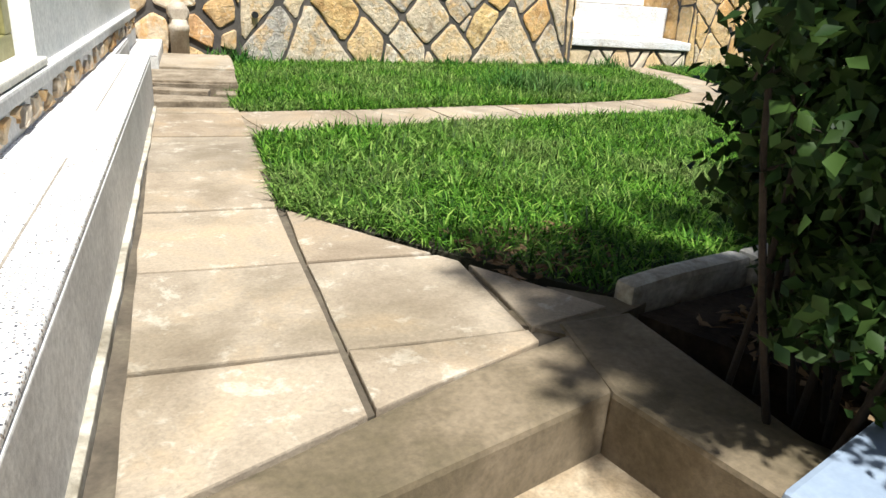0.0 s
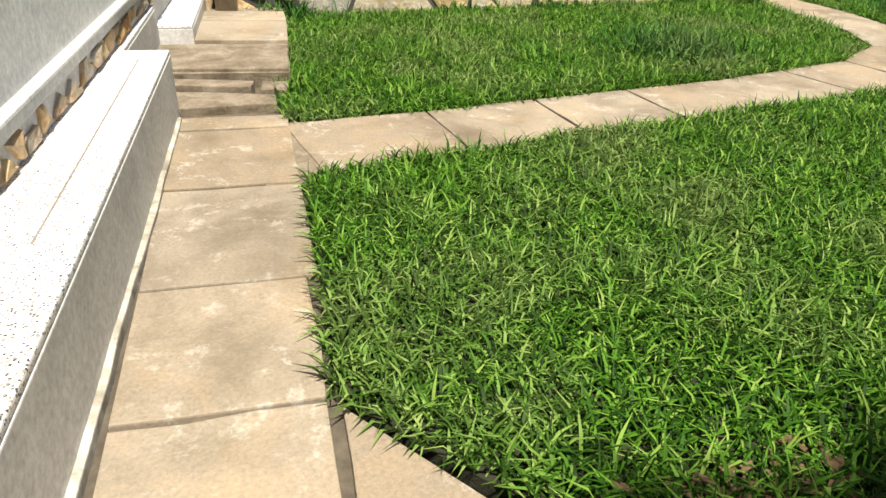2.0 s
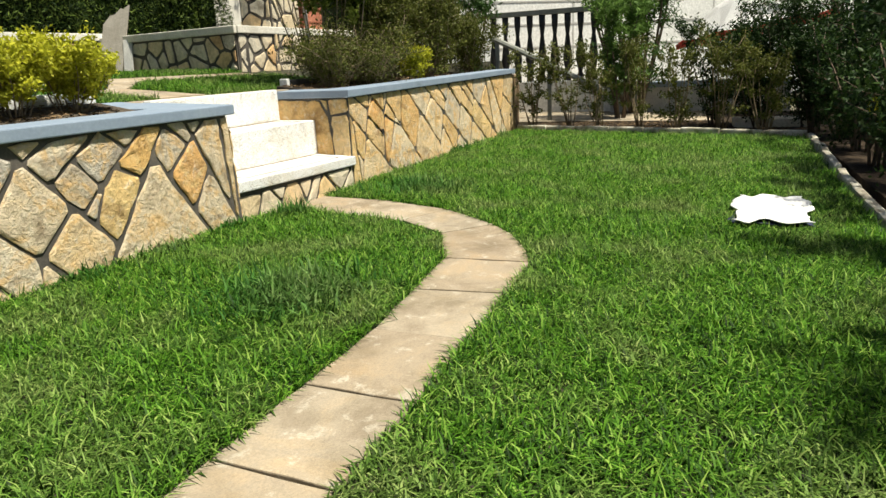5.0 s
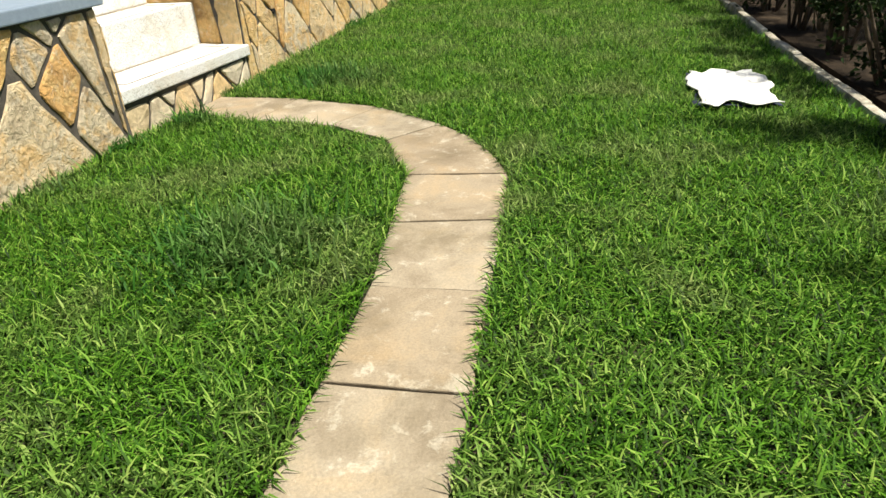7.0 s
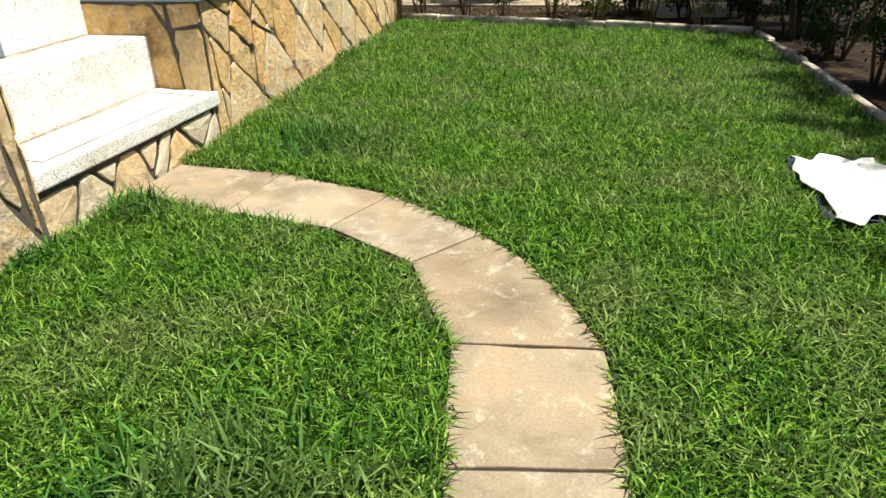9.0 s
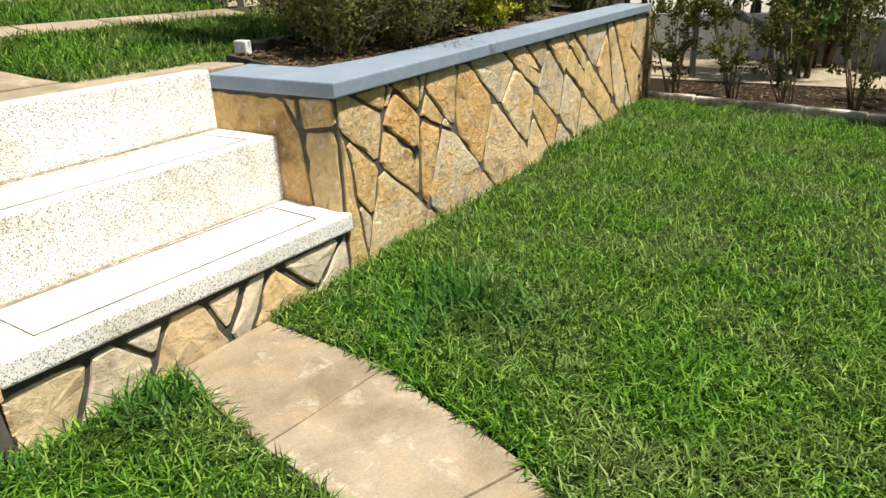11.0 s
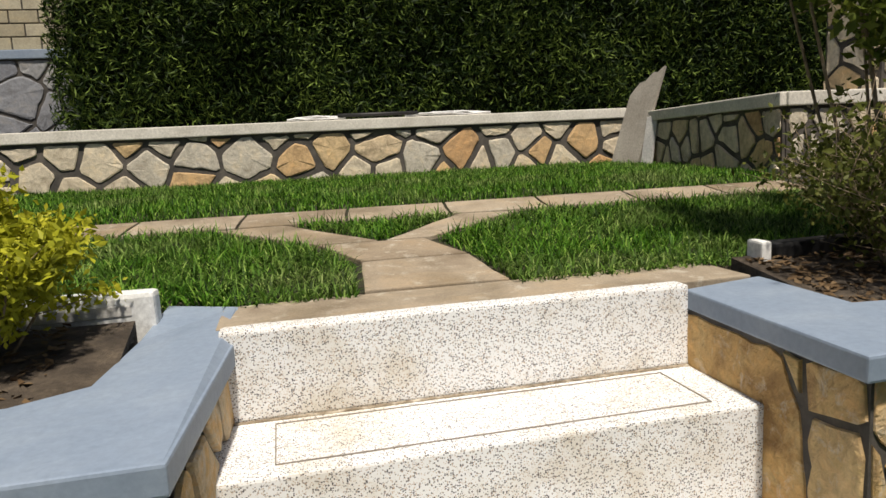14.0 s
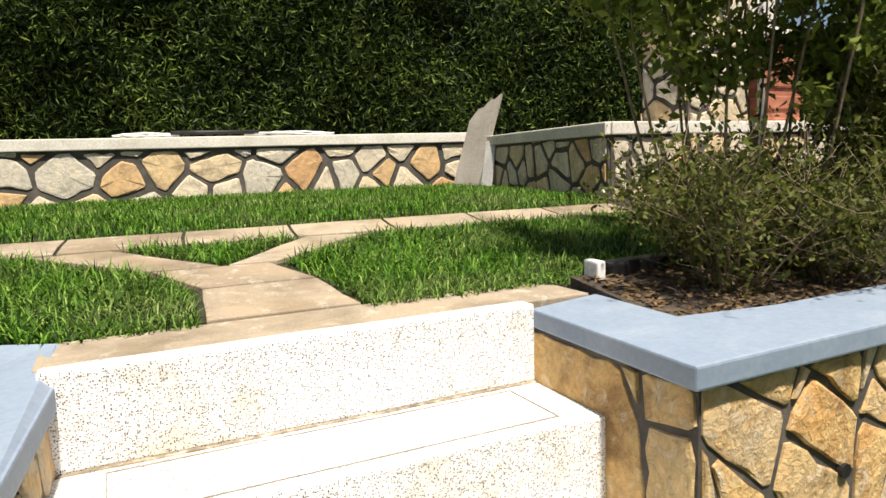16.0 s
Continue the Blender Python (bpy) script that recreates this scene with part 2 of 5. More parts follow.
M_TWIG = two_tone("pale twig", (0.14, 0.10, 0.06), (0.22, 0.165, 0.10), (0.3, 0.24, 0.16), 14, 80, 0.85, 0.5)
M_GRASS = grass_material("grass blades")
M_TUFT = grass_material("deep green grass tufts", DEEP)
M_BUSH = leaf_material("dark green leaves", (0.006, 0.015, 0.004), (0.016, 0.038, 0.008), (0.06, 0.105, 0.022), through_light=0.2)
M_OLIVELEAF = leaf_material("olive green leaves", (0.03, 0.038, 0.008), (0.085, 0.10, 0.020), (0.20, 0.21, 0.05))
M_GOLD = leaf_material("golden yellow leaves", (0.13, 0.15, 0.014), (0.40, 0.41, 0.03), (0.62, 0.58, 0.06), 4.0)
M_BUSHY = leaf_material("fresh and olive leaves", (0.035, 0.055, 0.010), (0.13, 0.175, 0.028), (0.32, 0.36, 0.07), 2.0, 0.5, 0.4)
# hedge tones hold shade in the near-blacks and highlights in the few bright leaves
M_HEDGE = leaf_material("hedge leaves with painted shade", (0.0015, 0.005, 0.001), (0.012, 0.030, 0.003), (0.22, 0.31, 0.055), 1.4, 0.6, 0.1)
M_FEATHER = leaf_material("light green conifer leaves", (0.05, 0.10, 0.02), (0.11, 0.20, 0.04), (0.20, 0.32, 0.08))
M_CONIFER = leaf_material("feathery conifer leaves", (0.020, 0.05, 0.012), (0.05, 0.11, 0.025), (0.11, 0.19, 0.05))
M_LITTER = leaf_material("dry leaf litter", (0.06, 0.035, 0.018), (0.13, 0.085, 0.045), (0.24, 0.17, 0.10), 6, 0.9, 0.0)
# near-black tone that stands in for deep shade, with hardly any reflection
M_DARK = two_tone("painted deep shade", (0.003, 0.005, 0.002), (0.006, 0.009, 0.003), (0.01, 0.014, 0.005), 4, 40, 0.95)
M_BOARD = two_tone("weathered cement board", (0.24, 0.215, 0.18), (0.31, 0.285, 0.245), (0.37, 0.345, 0.30), 3, 60, 0.9, 0.3, 0.003)
M_CAP = two_tone("cream wall capping", (0.55, 0.52, 0.45), (0.66, 0.63, 0.56), (0.74, 0.71, 0.64), 3, 50, 0.8, 0.3, 0.004)
M_BLACK = two_tone("black paint", (0.006, 0.006, 0.007), (0.012, 0.012, 0.013), (0.03, 0.03, 0.03), 6, 60, 0.6)
M_BRICK = piece_material("pale yellow brick", [(0.0, (0.34, 0.30, 0.21)), (0.5, (0.40, 0.36, 0.26)), (1.0, (0.45, 0.41, 0.31))], 6, 60, 0.85, 0.3, 0.003, 0.2)
M_TERRACOTTA = two_tone("terracotta", (0.26, 0.085, 0.045), (0.34, 0.12, 0.07), (0.42, 0.17, 0.10), 5, 60, 0.85, 0.3)
M_CLOTH = two_tone("white cloth", (0.76, 0.76, 0.76), (0.80, 0.80, 0.80), (0.84, 0.84, 0.83), 5, 150, 0.9, 0.2)
M_RED = two_tone("red cloth", (0.42, 0.035, 0.025), (0.5, 0.05, 0.035), (0.56, 0.07, 0.05), 5, 100, 0.85)
M_NAVY = two_tone("navy cloth", (0.010, 0.012, 0.04), (0.016, 0.02, 0.06), (0.025, 0.03, 0.08), 5, 100, 0.9)
M_TEAL = two_tone("green plastic", (0.015, 0.20, 0.13), (0.02, 0.26, 0.17), (0.03, 0.32, 0.21), 5, 100, 0.5)
M_FARWALL = two_tone("pale plaster", (0.70, 0.70, 0.68), (0.78, 0.78, 0.76), (0.83, 0.83, 0.81), 0.8, 20, 0.85, 0.2)
M_RAIL = two_tone("weathered grey wood", (0.16, 0.17, 0.15), (0.22, 0.23, 0.20), (0.29, 0.29, 0.26), 4, 60, 0.85)

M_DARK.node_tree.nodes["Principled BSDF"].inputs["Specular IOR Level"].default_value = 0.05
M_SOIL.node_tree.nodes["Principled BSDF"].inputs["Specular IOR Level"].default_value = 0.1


# ---- builders ----
def finish(name, bm, material, smooth=False):
    me = bpy.data.meshes.new(name)
    bm.normal_update()
    bm.to_mesh(me)
    bm.free()
    if material:
        me.materials.append(material)
    if smooth:
        for p in me.polygons:
            p.use_smooth = True
    return me


def part(name, bm, material, parent=None, label="", m=None, smooth=False):
    ob = new(name, finish(name, bm, material, smooth))
    ob.parent = parent
    if m is not None:
        ob.matrix_basis = m
    return tagged(ob, label)


def thing(name, label, category, m=None, group="", kind=""):
    ob = new(name)
    ob.empty_display_size = 0.1
    if m is not None:
        ob.matrix_basis = m
    return tagged(ob, label, category, group, kind)


def bevelled(bm, width, segments=2):
    bmesh.ops.bevel(bm, geom=[e for e in bm.edges], offset=width, segments=segments, affect="EDGES", profile=0.6)
    return bm


def box(x0, x1, y0, y1, z0, z1, bevel=0.0, rough=0.0, cuts=0, seed=0):
    bm = bmesh.new()
    bmesh.ops.create_cube(bm, size=1)
    for v in bm.verts:
        v.co = Vector(((x0 + x1) / 2 + v.co.x * (x1 - x0), (y0 + y1) / 2 + v.co.y * (y1 - y0), (z0 + z1) / 2 + v.co.z * (z1 - z0)))
    if cuts:
        bmesh.ops.subdivide_edges(bm, edges=[e for e in bm.edges if e.calc_length() > 0.3], cuts=cuts, use_grid_fill=True)
    if bevel:
        sharp = [e for e in bm.edges if len(e.link_faces) == 2 and e.calc_face_angle() > 0.5]
        bmesh.ops.bevel(bm, geom=sharp, offset=bevel, segments=2, affect="EDGES", profile=0.6)
    if rough:
        for v in bm.verts:
            v.co += Vector(noise.noise_vector(v.co * 5 + Vector((seed, 0, 0)))) * rough
    return bm


def prism(poly, z0, z1, bevel=0.0, top=None):
    """A slab over a plan; top(x, y) may lift its upper face."""
    bm = bmesh.new()
    f = bm.faces.new([bm.verts.new((x, y, z1)) for x, y in poly])
    f.normal_update()
    if f.normal.z < 0:
        f.normal_flip()
    low = bmesh.ops.extrude_face_region(bm, geom=[f])
    ups = list(f.verts)
    new_vs = [g for g in low["geom"] if isinstance(g, bmesh.types.BMVert)]
    for v in ups:
        v.co.z = z0
    if top:
        for v in new_vs:
            v.co.z = top(v.co.x, v.co.y)
    bmesh.ops.recalc_face_normals(bm, faces=bm.faces)
    if bevel:
        eds = [e for e in bm.edges if all(v in new_vs for v in e.verts)]
        bmesh.ops.bevel(bm, geom=eds, offset=bevel, segments=2, affect="EDGES", profile=0.6)
    return bm


def tube(bm, pts, radii, sides=6):
    rings = []
    for i, p in enumerate(pts):
        a = pts[max(i - 1, 0)]
        b = pts[min(i + 1, len(pts) - 1)]
        d = (Vector(b) - Vector(a)).normalized()
        u = d.orthogonal().normalized()
        w = d.cross(u)
        rings.append([bm.verts.new(Vector(p) + radii[i] * (math.cos(k) * u + math.sin(k) * w)) for k in [2 * math.pi * j / sides for j in range(sides)]])
    for r, s in zip(rings, rings[1:]):
        for j in range(sides):
            bm.faces.new((r[j], r[(j + 1) % sides], s[(j + 1) % sides], s[j]))
    bm.faces.new(rings[0][::-1])
    bm.faces.new(rings[-1])
    return bm


def lathe(profile, sides=20):
    bm = bmesh.new()
    rings = [[bm.verts.new((r * math.cos(2 * math.pi * j / sides), r * math.sin(2 * math.pi * j / sides), z)) for j in range(sides)] for r, z in profile]
    for r, s in zip(rings, rings[1:]):
        for j in range(sides):
            bm.faces.new((r[j], r[(j + 1) % sides], s[(j + 1) % sides], s[j]))
    bm.faces.new(rings[0][::-1])
    bm.faces.new(rings[-1])
    return bm


def mesh_np(name, verts, faces4, faces3, material, smooth=False):
    """A mesh from arrays: vertices, quads and triangles."""
    me = bpy.data.meshes.new(name)
    loops = np.concatenate([faces4.ravel(), faces3.ravel()]).astype(np.int32)
    starts = np.concatenate([np.arange(len(faces4)) * 4, len(faces4) * 4 + np.arange(len(faces3)) * 3]).astype(np.int32)
    me.vertices.add(len(verts))
    me.vertices.foreach_set("co", verts.astype(np.float32).ravel())
    me.loops.add(len(loops))
    me.loops.foreach_set("vertex_index", loops)
    me.polygons.add(len(starts))
    me.polygons.foreach_set("loop_start", starts)
    me.update(calc_edges=True)
    me.materials.append(material)
    if smooth:
        me.polygons.foreach_set("use_smooth", np.ones(len(starts), bool))
    return me


def inside(px, py, poly):
    hit = np.zeros(len(px), bool)
    for (x0, y0), (x1, y1) in zip(poly, poly[1:] + poly[:1]):
        if y0 == y1:
            continue
        hit ^= ((y0 > py) != (y1 > py)) & (px < (x1 - x0) * (py - y0) / (y1 - y0) + x0)
    return hit


def blades(px, py, pz, rng, length, width, lean=0.9):
    """Bent blades of grass, one at each place."""
    n = len(px)
    yaw = rng.uniform(0, 2 * np.pi, n)
    ln = length * rng.uniform(0.5, 1.35, n)
    w = width * rng.uniform(0.6, 1.3, n)
    tilt = np.clip(rng.normal(lean, 0.35, n), 0.05, 1.45)
    d = np.stack([np.cos(yaw), np.sin(yaw), 0 * yaw], 1)
    s = np.stack([-np.sin(yaw), np.cos(yaw), 0 * yaw], 1)
    base = np.stack([px, py, pz], 1)
    up = np.array([0, 0, 1.0])
    mid = base + (d * np.sin(tilt * 0.6)[:, None] + up * np.cos(tilt * 0.6)[:, None]) * (ln * 0.5)[:, None]
    tip = mid + (d * np.sin(tilt * 1.25)[:, None] + up * np.cos(tilt * 1.25)[:, None]) * (ln * 0.5)[:, None]
    v = np.stack([base - s * (w * 0.4)[:, None], base + s * (w * 0.4)[:, None], mid + s * (w * 0.5)[:, None], mid - s * (w * 0.5)[:, None], tip], 1)
    o = np.arange(n)[:, None] * 5
    return v.reshape(-1, 3), o + np.array([[0, 1, 2, 3]]), o + np.array([[3, 2, 4]])


def leaves(centres, rng, size, slim=0.5, droop=0.3):
    """Folded pointed leaves, one at each place."""
    n = len(centres)
    d = rng.normal(size=(n, 3))
    d[:, 2] -= droop
    d /= np.linalg.norm(d, axis=1)[:, None]
    s = np.cross(d, rng.normal(size=(n, 3)))
    s /= np.linalg.norm(s, axis=1)[:, None]
    up = np.cross(s, d)
    ln = size * rng.uniform(0.6, 1.3, n)[:, None]
    w = ln * slim * 0.5
    a = centres - d * ln * 0.5
    b = centres + d * ln * 0.5
    c = centres - d * ln * 0.05
    v = np.stack([a, c + s * w + up * w * 0.35, b, c - s * w + up * w * 0.35], 1)
    o = np.arange(n)[:, None] * 4
    return v.reshape(-1, 3), np.zeros((0, 4), int), np.concatenate([o + np.array([[0, 1, 2]]), o + np.array([[0, 2, 3]])])


def shrub(name, label, x, y, z, height, spread, seed, leaf_mat, wood_mat=M_WOOD, stems=7, leaf=0.035, count=3500, slim=0.5, bare=0.25, lean=(0, 0), category="shrub", fork=5, thick=0.012, group="", root_spread=0.12):
    """A woody shrub: forking stems and a loose crown of leaves round their tips."""
    rng = np.random.default_rng(seed)
    root = thing(name, label, category, pose(x, y, z), group)
    bm = bmesh.new()
    tips, sprays = [], []
    for k in range(stems):
        a = rng.uniform(0, 2 * math.pi)
        r0 = spread * root_spread * math.sqrt(rng.uniform())
        p = Vector((r0 * math.cos(a), r0 * math.sin(a), -0.02))
        out = spread * rng.uniform(0.2, 0.75)
        end = Vector((out * math.cos(a) + lean[0], out * math.sin(a) + lean[1], height * rng.uniform(0.7, 1.0)))
        pts, rad = [], []
        wob = Vector(rng.normal(0, 0.05, 3)) * height
        for i in range(6):
            f = i / 5
            q = p.lerp(end, f) + wob * math.sin(math.pi * f) + Vector((0, 0, 0.12 * height * math.sin(math.pi * f)))
            pts.append(q)
            rad.append(thick * (1 - 0.75 * f))
        tube(bm, pts, rad, 5)
        for j in range(fork):
            f = rng.uniform(max(bare, 0.06), 0.95)
            i = min(int(f * 5), 4)
            q = pts[i].lerp(pts[i + 1], f * 5 - i)
            b = Vector(rng.normal(0, 1, 3))
            b.z = abs(b.z) * 0.7 + 0.2
            e = q + b.normalized() * spread * rng.uniform(0.25, 0.55)
            m = q.lerp(e, 0.5) + Vector(rng.normal(0, 0.02, 3))
            tube(bm, [q, m, e], [thick * 0.4, thick * 0.3, thick * 0.12], 4)
            sprays.append((q, e))
        sprays.append((pts[3], pts[5]))
    part("stem", bm, wood_mat, root, smooth=True)
    idx = rng.integers(0, len(sprays), count)
    f = rng.uniform(0.15, 1.08, count)
    A = np.array([tuple(s[0]) for s in sprays])[idx]
    B = np.array([tuple(s[1]) for s in sprays])[idx]
    c = A + (B - A) * f[:, None] + rng.normal(0, spread * 0.055, (count, 3))
    c = c[c[:, 2] > height * bare * 0.6]
    crown = new("crown", mesh_np("crown", *leaves(c, rng, leaf, slim), leaf_mat))
    crown.parent = root
    return root


def voronoi_cells(w, h, sites):
    """The polygons of the cells round the sites, cut to a rectangle."""
    cells = []
    for i, (x, y) in enumerate(sites):
        poly = [(0, 0), (w, 0), (w, h), (0, h)]
        for j, (u, v) in enumerate(sites):
            if i == j or abs(u - x) + abs(v - y) > 1.6:
                continue
            mx, my, nx, ny = (x + u) / 2, (y + v) / 2, u - x, v - y
            out = []
            for a, b in zip(poly, poly[1:] + poly[:1]):
                da, db = (a[0] - mx) * nx + (a[1] - my) * ny, (b[0] - mx) * nx + (b[1] - my) * ny
                if da <= 0:
                    out.append(a)
                if (da < 0) != (db < 0):
                    t = da / (da - db)
                    out.append((a[0] + t * (b[0] - a[0]), a[1] + t * (b[1] - a[1])))
            poly = out
            if len(poly) < 3:
                break
        if len(poly) >= 3:
            cells.append(poly)
    return cells


def area_of(poly):
    return abs(sum(a[0] * b[1] - b[0] * a[1] for a, b in zip(poly, poly[1:] + poly[:1]))) / 2


def split(poly, x0, z0, x1, z1):
    """The two shares of a convex outline on either side of a line."""
    nx, nz = -(z1 - z0), x1 - x0
    shares = ([], [])
    for a, b in zip(poly, poly[1:] + poly[:1]):
        da, db = (a[0] - x0) * nx + (a[1] - z0) * nz, (b[0] - x0) * nx + (b[1] - z0) * nz
        if da >= 0:
            shares[0].append(a)
        if da <= 0:
            shares[1].append(a)
        if da * db < 0:
            t = da / (da - db)
            p = (a[0] + t * (b[0] - a[0]), a[1] + t * (b[1] - a[1]))
            shares[0].append(p)
            shares[1].append(p)
    return [q for q in shares if len(q) >= 3]


def jointed_cells(x0, z0, w, h, joints):
    """A rectangle cut up by straight joints, each of which parts the stones that it crosses for the most part."""
    cells = [[(0, 0), (w, 0), (w, h), (0, h)]]
    for share in (0.85, 0.7, 0.55, 0.55, 0.4, 0.4):
        for ax, az, bx, bz in joints:
            ax, az, bx, bz = ax - x0, az - z0, bx - x0, bz - z0
            ln = math.hypot(bx - ax, bz - az)
            out = []
            for poly in cells:
                cuts = []
                for a, b in zip(poly, poly[1:] + poly[:1]):
                    da = (a[0] - ax) * (az - bz) + (a[1] - az) * (bx - ax)
                    db = (b[0] - ax) * (az - bz) + (b[1] - az) * (bx - ax)
                    if (da > 0) != (db > 0):
                        t = da / (da - db)
                        p = (a[0] + t * (b[0] - a[0]), a[1] + t * (b[1] - a[1]))
                        cuts.append(((p[0] - ax) * (bx - ax) + (p[1] - az) * (bz - az)) / ln)
                cuts.sort()
                halves = [poly]
                if len(cuts) == 2 and cuts[1] - cuts[0] > 0.04 and min(cuts[1], ln) - max(cuts[0], 0) > share * (cuts[1] - cuts[0]):
                    halves = split(poly, ax, az, bx, bz)
                    if len(halves) < 2 or min(area_of(q) for q in halves) < 0.0022:
                        halves = [poly]
                out += halves
            cells = out
    return cells


def shrink(poly, d):
    """The convex outline moved inwards by d."""
    area = sum(a[0] * b[1] - b[0] * a[1] for a, b in zip(poly, poly[1:] + poly[:1]))
    if area < 0:
        poly = poly[::-1]
    out = poly
    for a, b in zip(poly, poly[1:] + poly[:1]):
        ln = math.hypot(b[0] - a[0], b[1] - a[1])
        if ln < 1e-5:
            continue
        nx, ny = -(b[1] - a[1]) / ln, (b[0] - a[0]) / ln
        px, py = a[0] + nx * d, a[1] + ny * d
        res = []
        for p, q in zip(out, out[1:] + out[:1]):
            dp, dq = (p[0] - px) * nx + (p[1] - py) * ny, (q[0] - px) * nx + (q[1] - py) * ny
            if dp >= 0:
                res.append(p)
            if (dp > 0) != (dq > 0):
                t = dp / (dp - dq)
                res.append((p[0] + t * (q[0] - p[0]), p[1] + t * (q[1] - p[1])))
        out = res
        if len(out) < 3:
            return None
    return out


def stone_mesh(poly, rng, proud, material, rnd=0.09):
    """One split stone with a worn outline, lying on y = 0 and facing -y."""
    pts = []
    n = len(poly)
    for i in range(n):
        a, b, c = poly[i - 1], poly[i], poly[(i + 1) % n]
        pts += [(b[0] + rnd * (a[0] - b[0]), b[1] + rnd * (a[1] - b[1])), (b[0] + rnd * (c[0] - b[0]), b[1] + rnd * (c[1] - b[1]))]
    cx, cy = sum(p[0] for p in pts) / len(pts), sum(p[1] for p in pts) / len(pts)
    # chipped, slightly crooked edges
    long = []
    for a, b in zip(pts, pts[1:] + pts[:1]):
        k = max(1, int(math.hypot(b[0] - a[0], b[1] - a[1]) / 0.07))
        long += [(a[0] + i / k * (b[0] - a[0]), a[1] + i / k * (b[1] - a[1])) for i in range(k)]
    pts = [(x + rng.normal(0, 0.0042), y + rng.normal(0, 0.0042)) for x, y in long]
    bm = bmesh.new()
    rings = []
    for f, depth in ((1.0, 0.004), (0.985, -proud * 0.7), (0.90, -proud)):
        rings.append([bm.verts.new((cx + (x - cx) * f, depth + (rng.normal(0, 0.002) if f < 0.95 else 0), cy + (y - cy) * f)) for x, y in pts])
    for r, s in zip(rings, rings[1:]):
        for j in range(len(r)):
            bm.faces.new((r[j], r[(j + 1) % len(r)], s[(j + 1) % len(r)], s[j]))
    mid = bm.verts.new((cx, -proud - abs(rng.normal(0, 0.004)), cy))
    for j in range(len(pts)):
        bm.faces.new((rings[-1][j], rings[-1][(j + 1) % len(pts)], mid))
    bmesh.ops.recalc_face_normals(bm, faces=bm.faces)
    return finish("stone", bm, material)


def clad(parent, m, w, h, seed, sx=0.27, sz=0.30, joint=0.013, proud=0.014, jitter=0.28, grow=0.0, slope=0.0, material=M_STONE, joints=None, at=(0, 0), amber=()):
    """Crazy-paved cladding: stones on the face y = 0 of a wall of that width and height, which may rise along it."""
    rng = np.random.default_rng(seed)
    sites = []
    rows = max(1, round(h / (sz * 0.5)))
    for j in range(-1, rows + 2):
        cols = round(w / sx)
        for i in range(-1, cols + 2):
            sites.append(((i + (0.5 if j % 2 else 0)) * sx + rng.normal(0, jitter * sx * 0.6), j * sz * 0.5 + rng.normal(0, jitter * sz * 0.6)))
    made = []
    if joints:
        cells = jointed_cells(*at, w, h, joints)
    else:
        cells = voronoi_cells(w, h, sites)
    for poly in cells:
        warm = any(len(split(poly, x - at[0], z - at[1], x - at[0] + 1, z - at[1])) == 2 and inside(np.array([x - at[0]]), np.array([z - at[1]]), poly)[0] for x, z in amber)
        small = shrink(poly, joint * rng.uniform(0.8, 1.5) + grow)
        if not small or len(small) < 3:
            cx, cy = sum(q[0] for q in poly) / len(poly), sum(q[1] for q in poly) / len(poly)
            small = [(cx + 0.84 * (x - cx), cy + 0.84 * (y - cy)) for x, y in poly]
        if not small or len(small) < 3:
            continue
        if area_of(small) < 0.0012:
            continue
        if slope:
            small = [(x, z + slope * x * z / h) for x, z in small]
        ob = new("stone", stone_mesh(small, rng, proud * rng.uniform(0.7, 1.3), M_AMBER if warm else material))
        ob.parent = parent
        ob.matrix_basis = m
        made.append(ob)
    return made


# ---- the lie of the land ----
WM = Matrix.Translation((4, 0, 0)) @ pose(0, 0, 0, 0, 0, 2.0)  # along the retaining wall
HM = Matrix.Translation((1.84, -3.6, 0)) @ pose(0, 0, 0, 0, 0, -6.2)  # along the house


def wall_top(x):
    return max(0.783, 0.77 + 0.012 * (x - 1))


def upper_z(y):
    return float(np.interp(y, [1.12, 1.35, 3.4, 6.1], [0.885, 0.885, 1.10, 1.15]))


bm = bmesh.new()
bmesh.ops.create_grid(bm, x_segments=8, y_segments=8, size=300)
part("ground", bm, M_EARTH, None, "bare earth ground with thin grass", Matrix.Translation((0, 0, -0.16)))
tagged(bpy.data.objects["ground"], category="ground", kind="structure")

LAWN = [(2.40, -2.66), (3.0, -2.60), (3.52, -2.52), (4.57, -2.43), (5.68, -2.32), (5.9, -2.22), (6.25, -2.01), (6.48, -1.78), (6.88, -1.23),
        (7.06, -0.6), (7.13, 0.05), (12.6, 0.26), (11.75, -3.75), (8.1, -3.97), (6.8, -4.08), (2.85, -4.58), (2.24, -3.72)]
SMALL_LAWN = [(2.60, -0.06), (6.67, 0.06), (6.55, -0.45), (6.42, -1.0), (6.15, -1.54), (5.88, -1.68), (5.63, -1.83), (4.55, -2.0), (3.0, -2.13), (2.42, -2.12), (2.45, -1.6), (2.56, -0.8)]
tagged(part("lawn_ground", prism(LAWN, -0.16, -0.012), M_TURF), "brown turf soil under the lawn", "lawn", kind="structure")
tagged(part("lawn_ground", prism(SMALL_LAWN, -0.16, -0.012), M_TURF), "brown turf soil under the small lawn", "lawn", kind="structure")

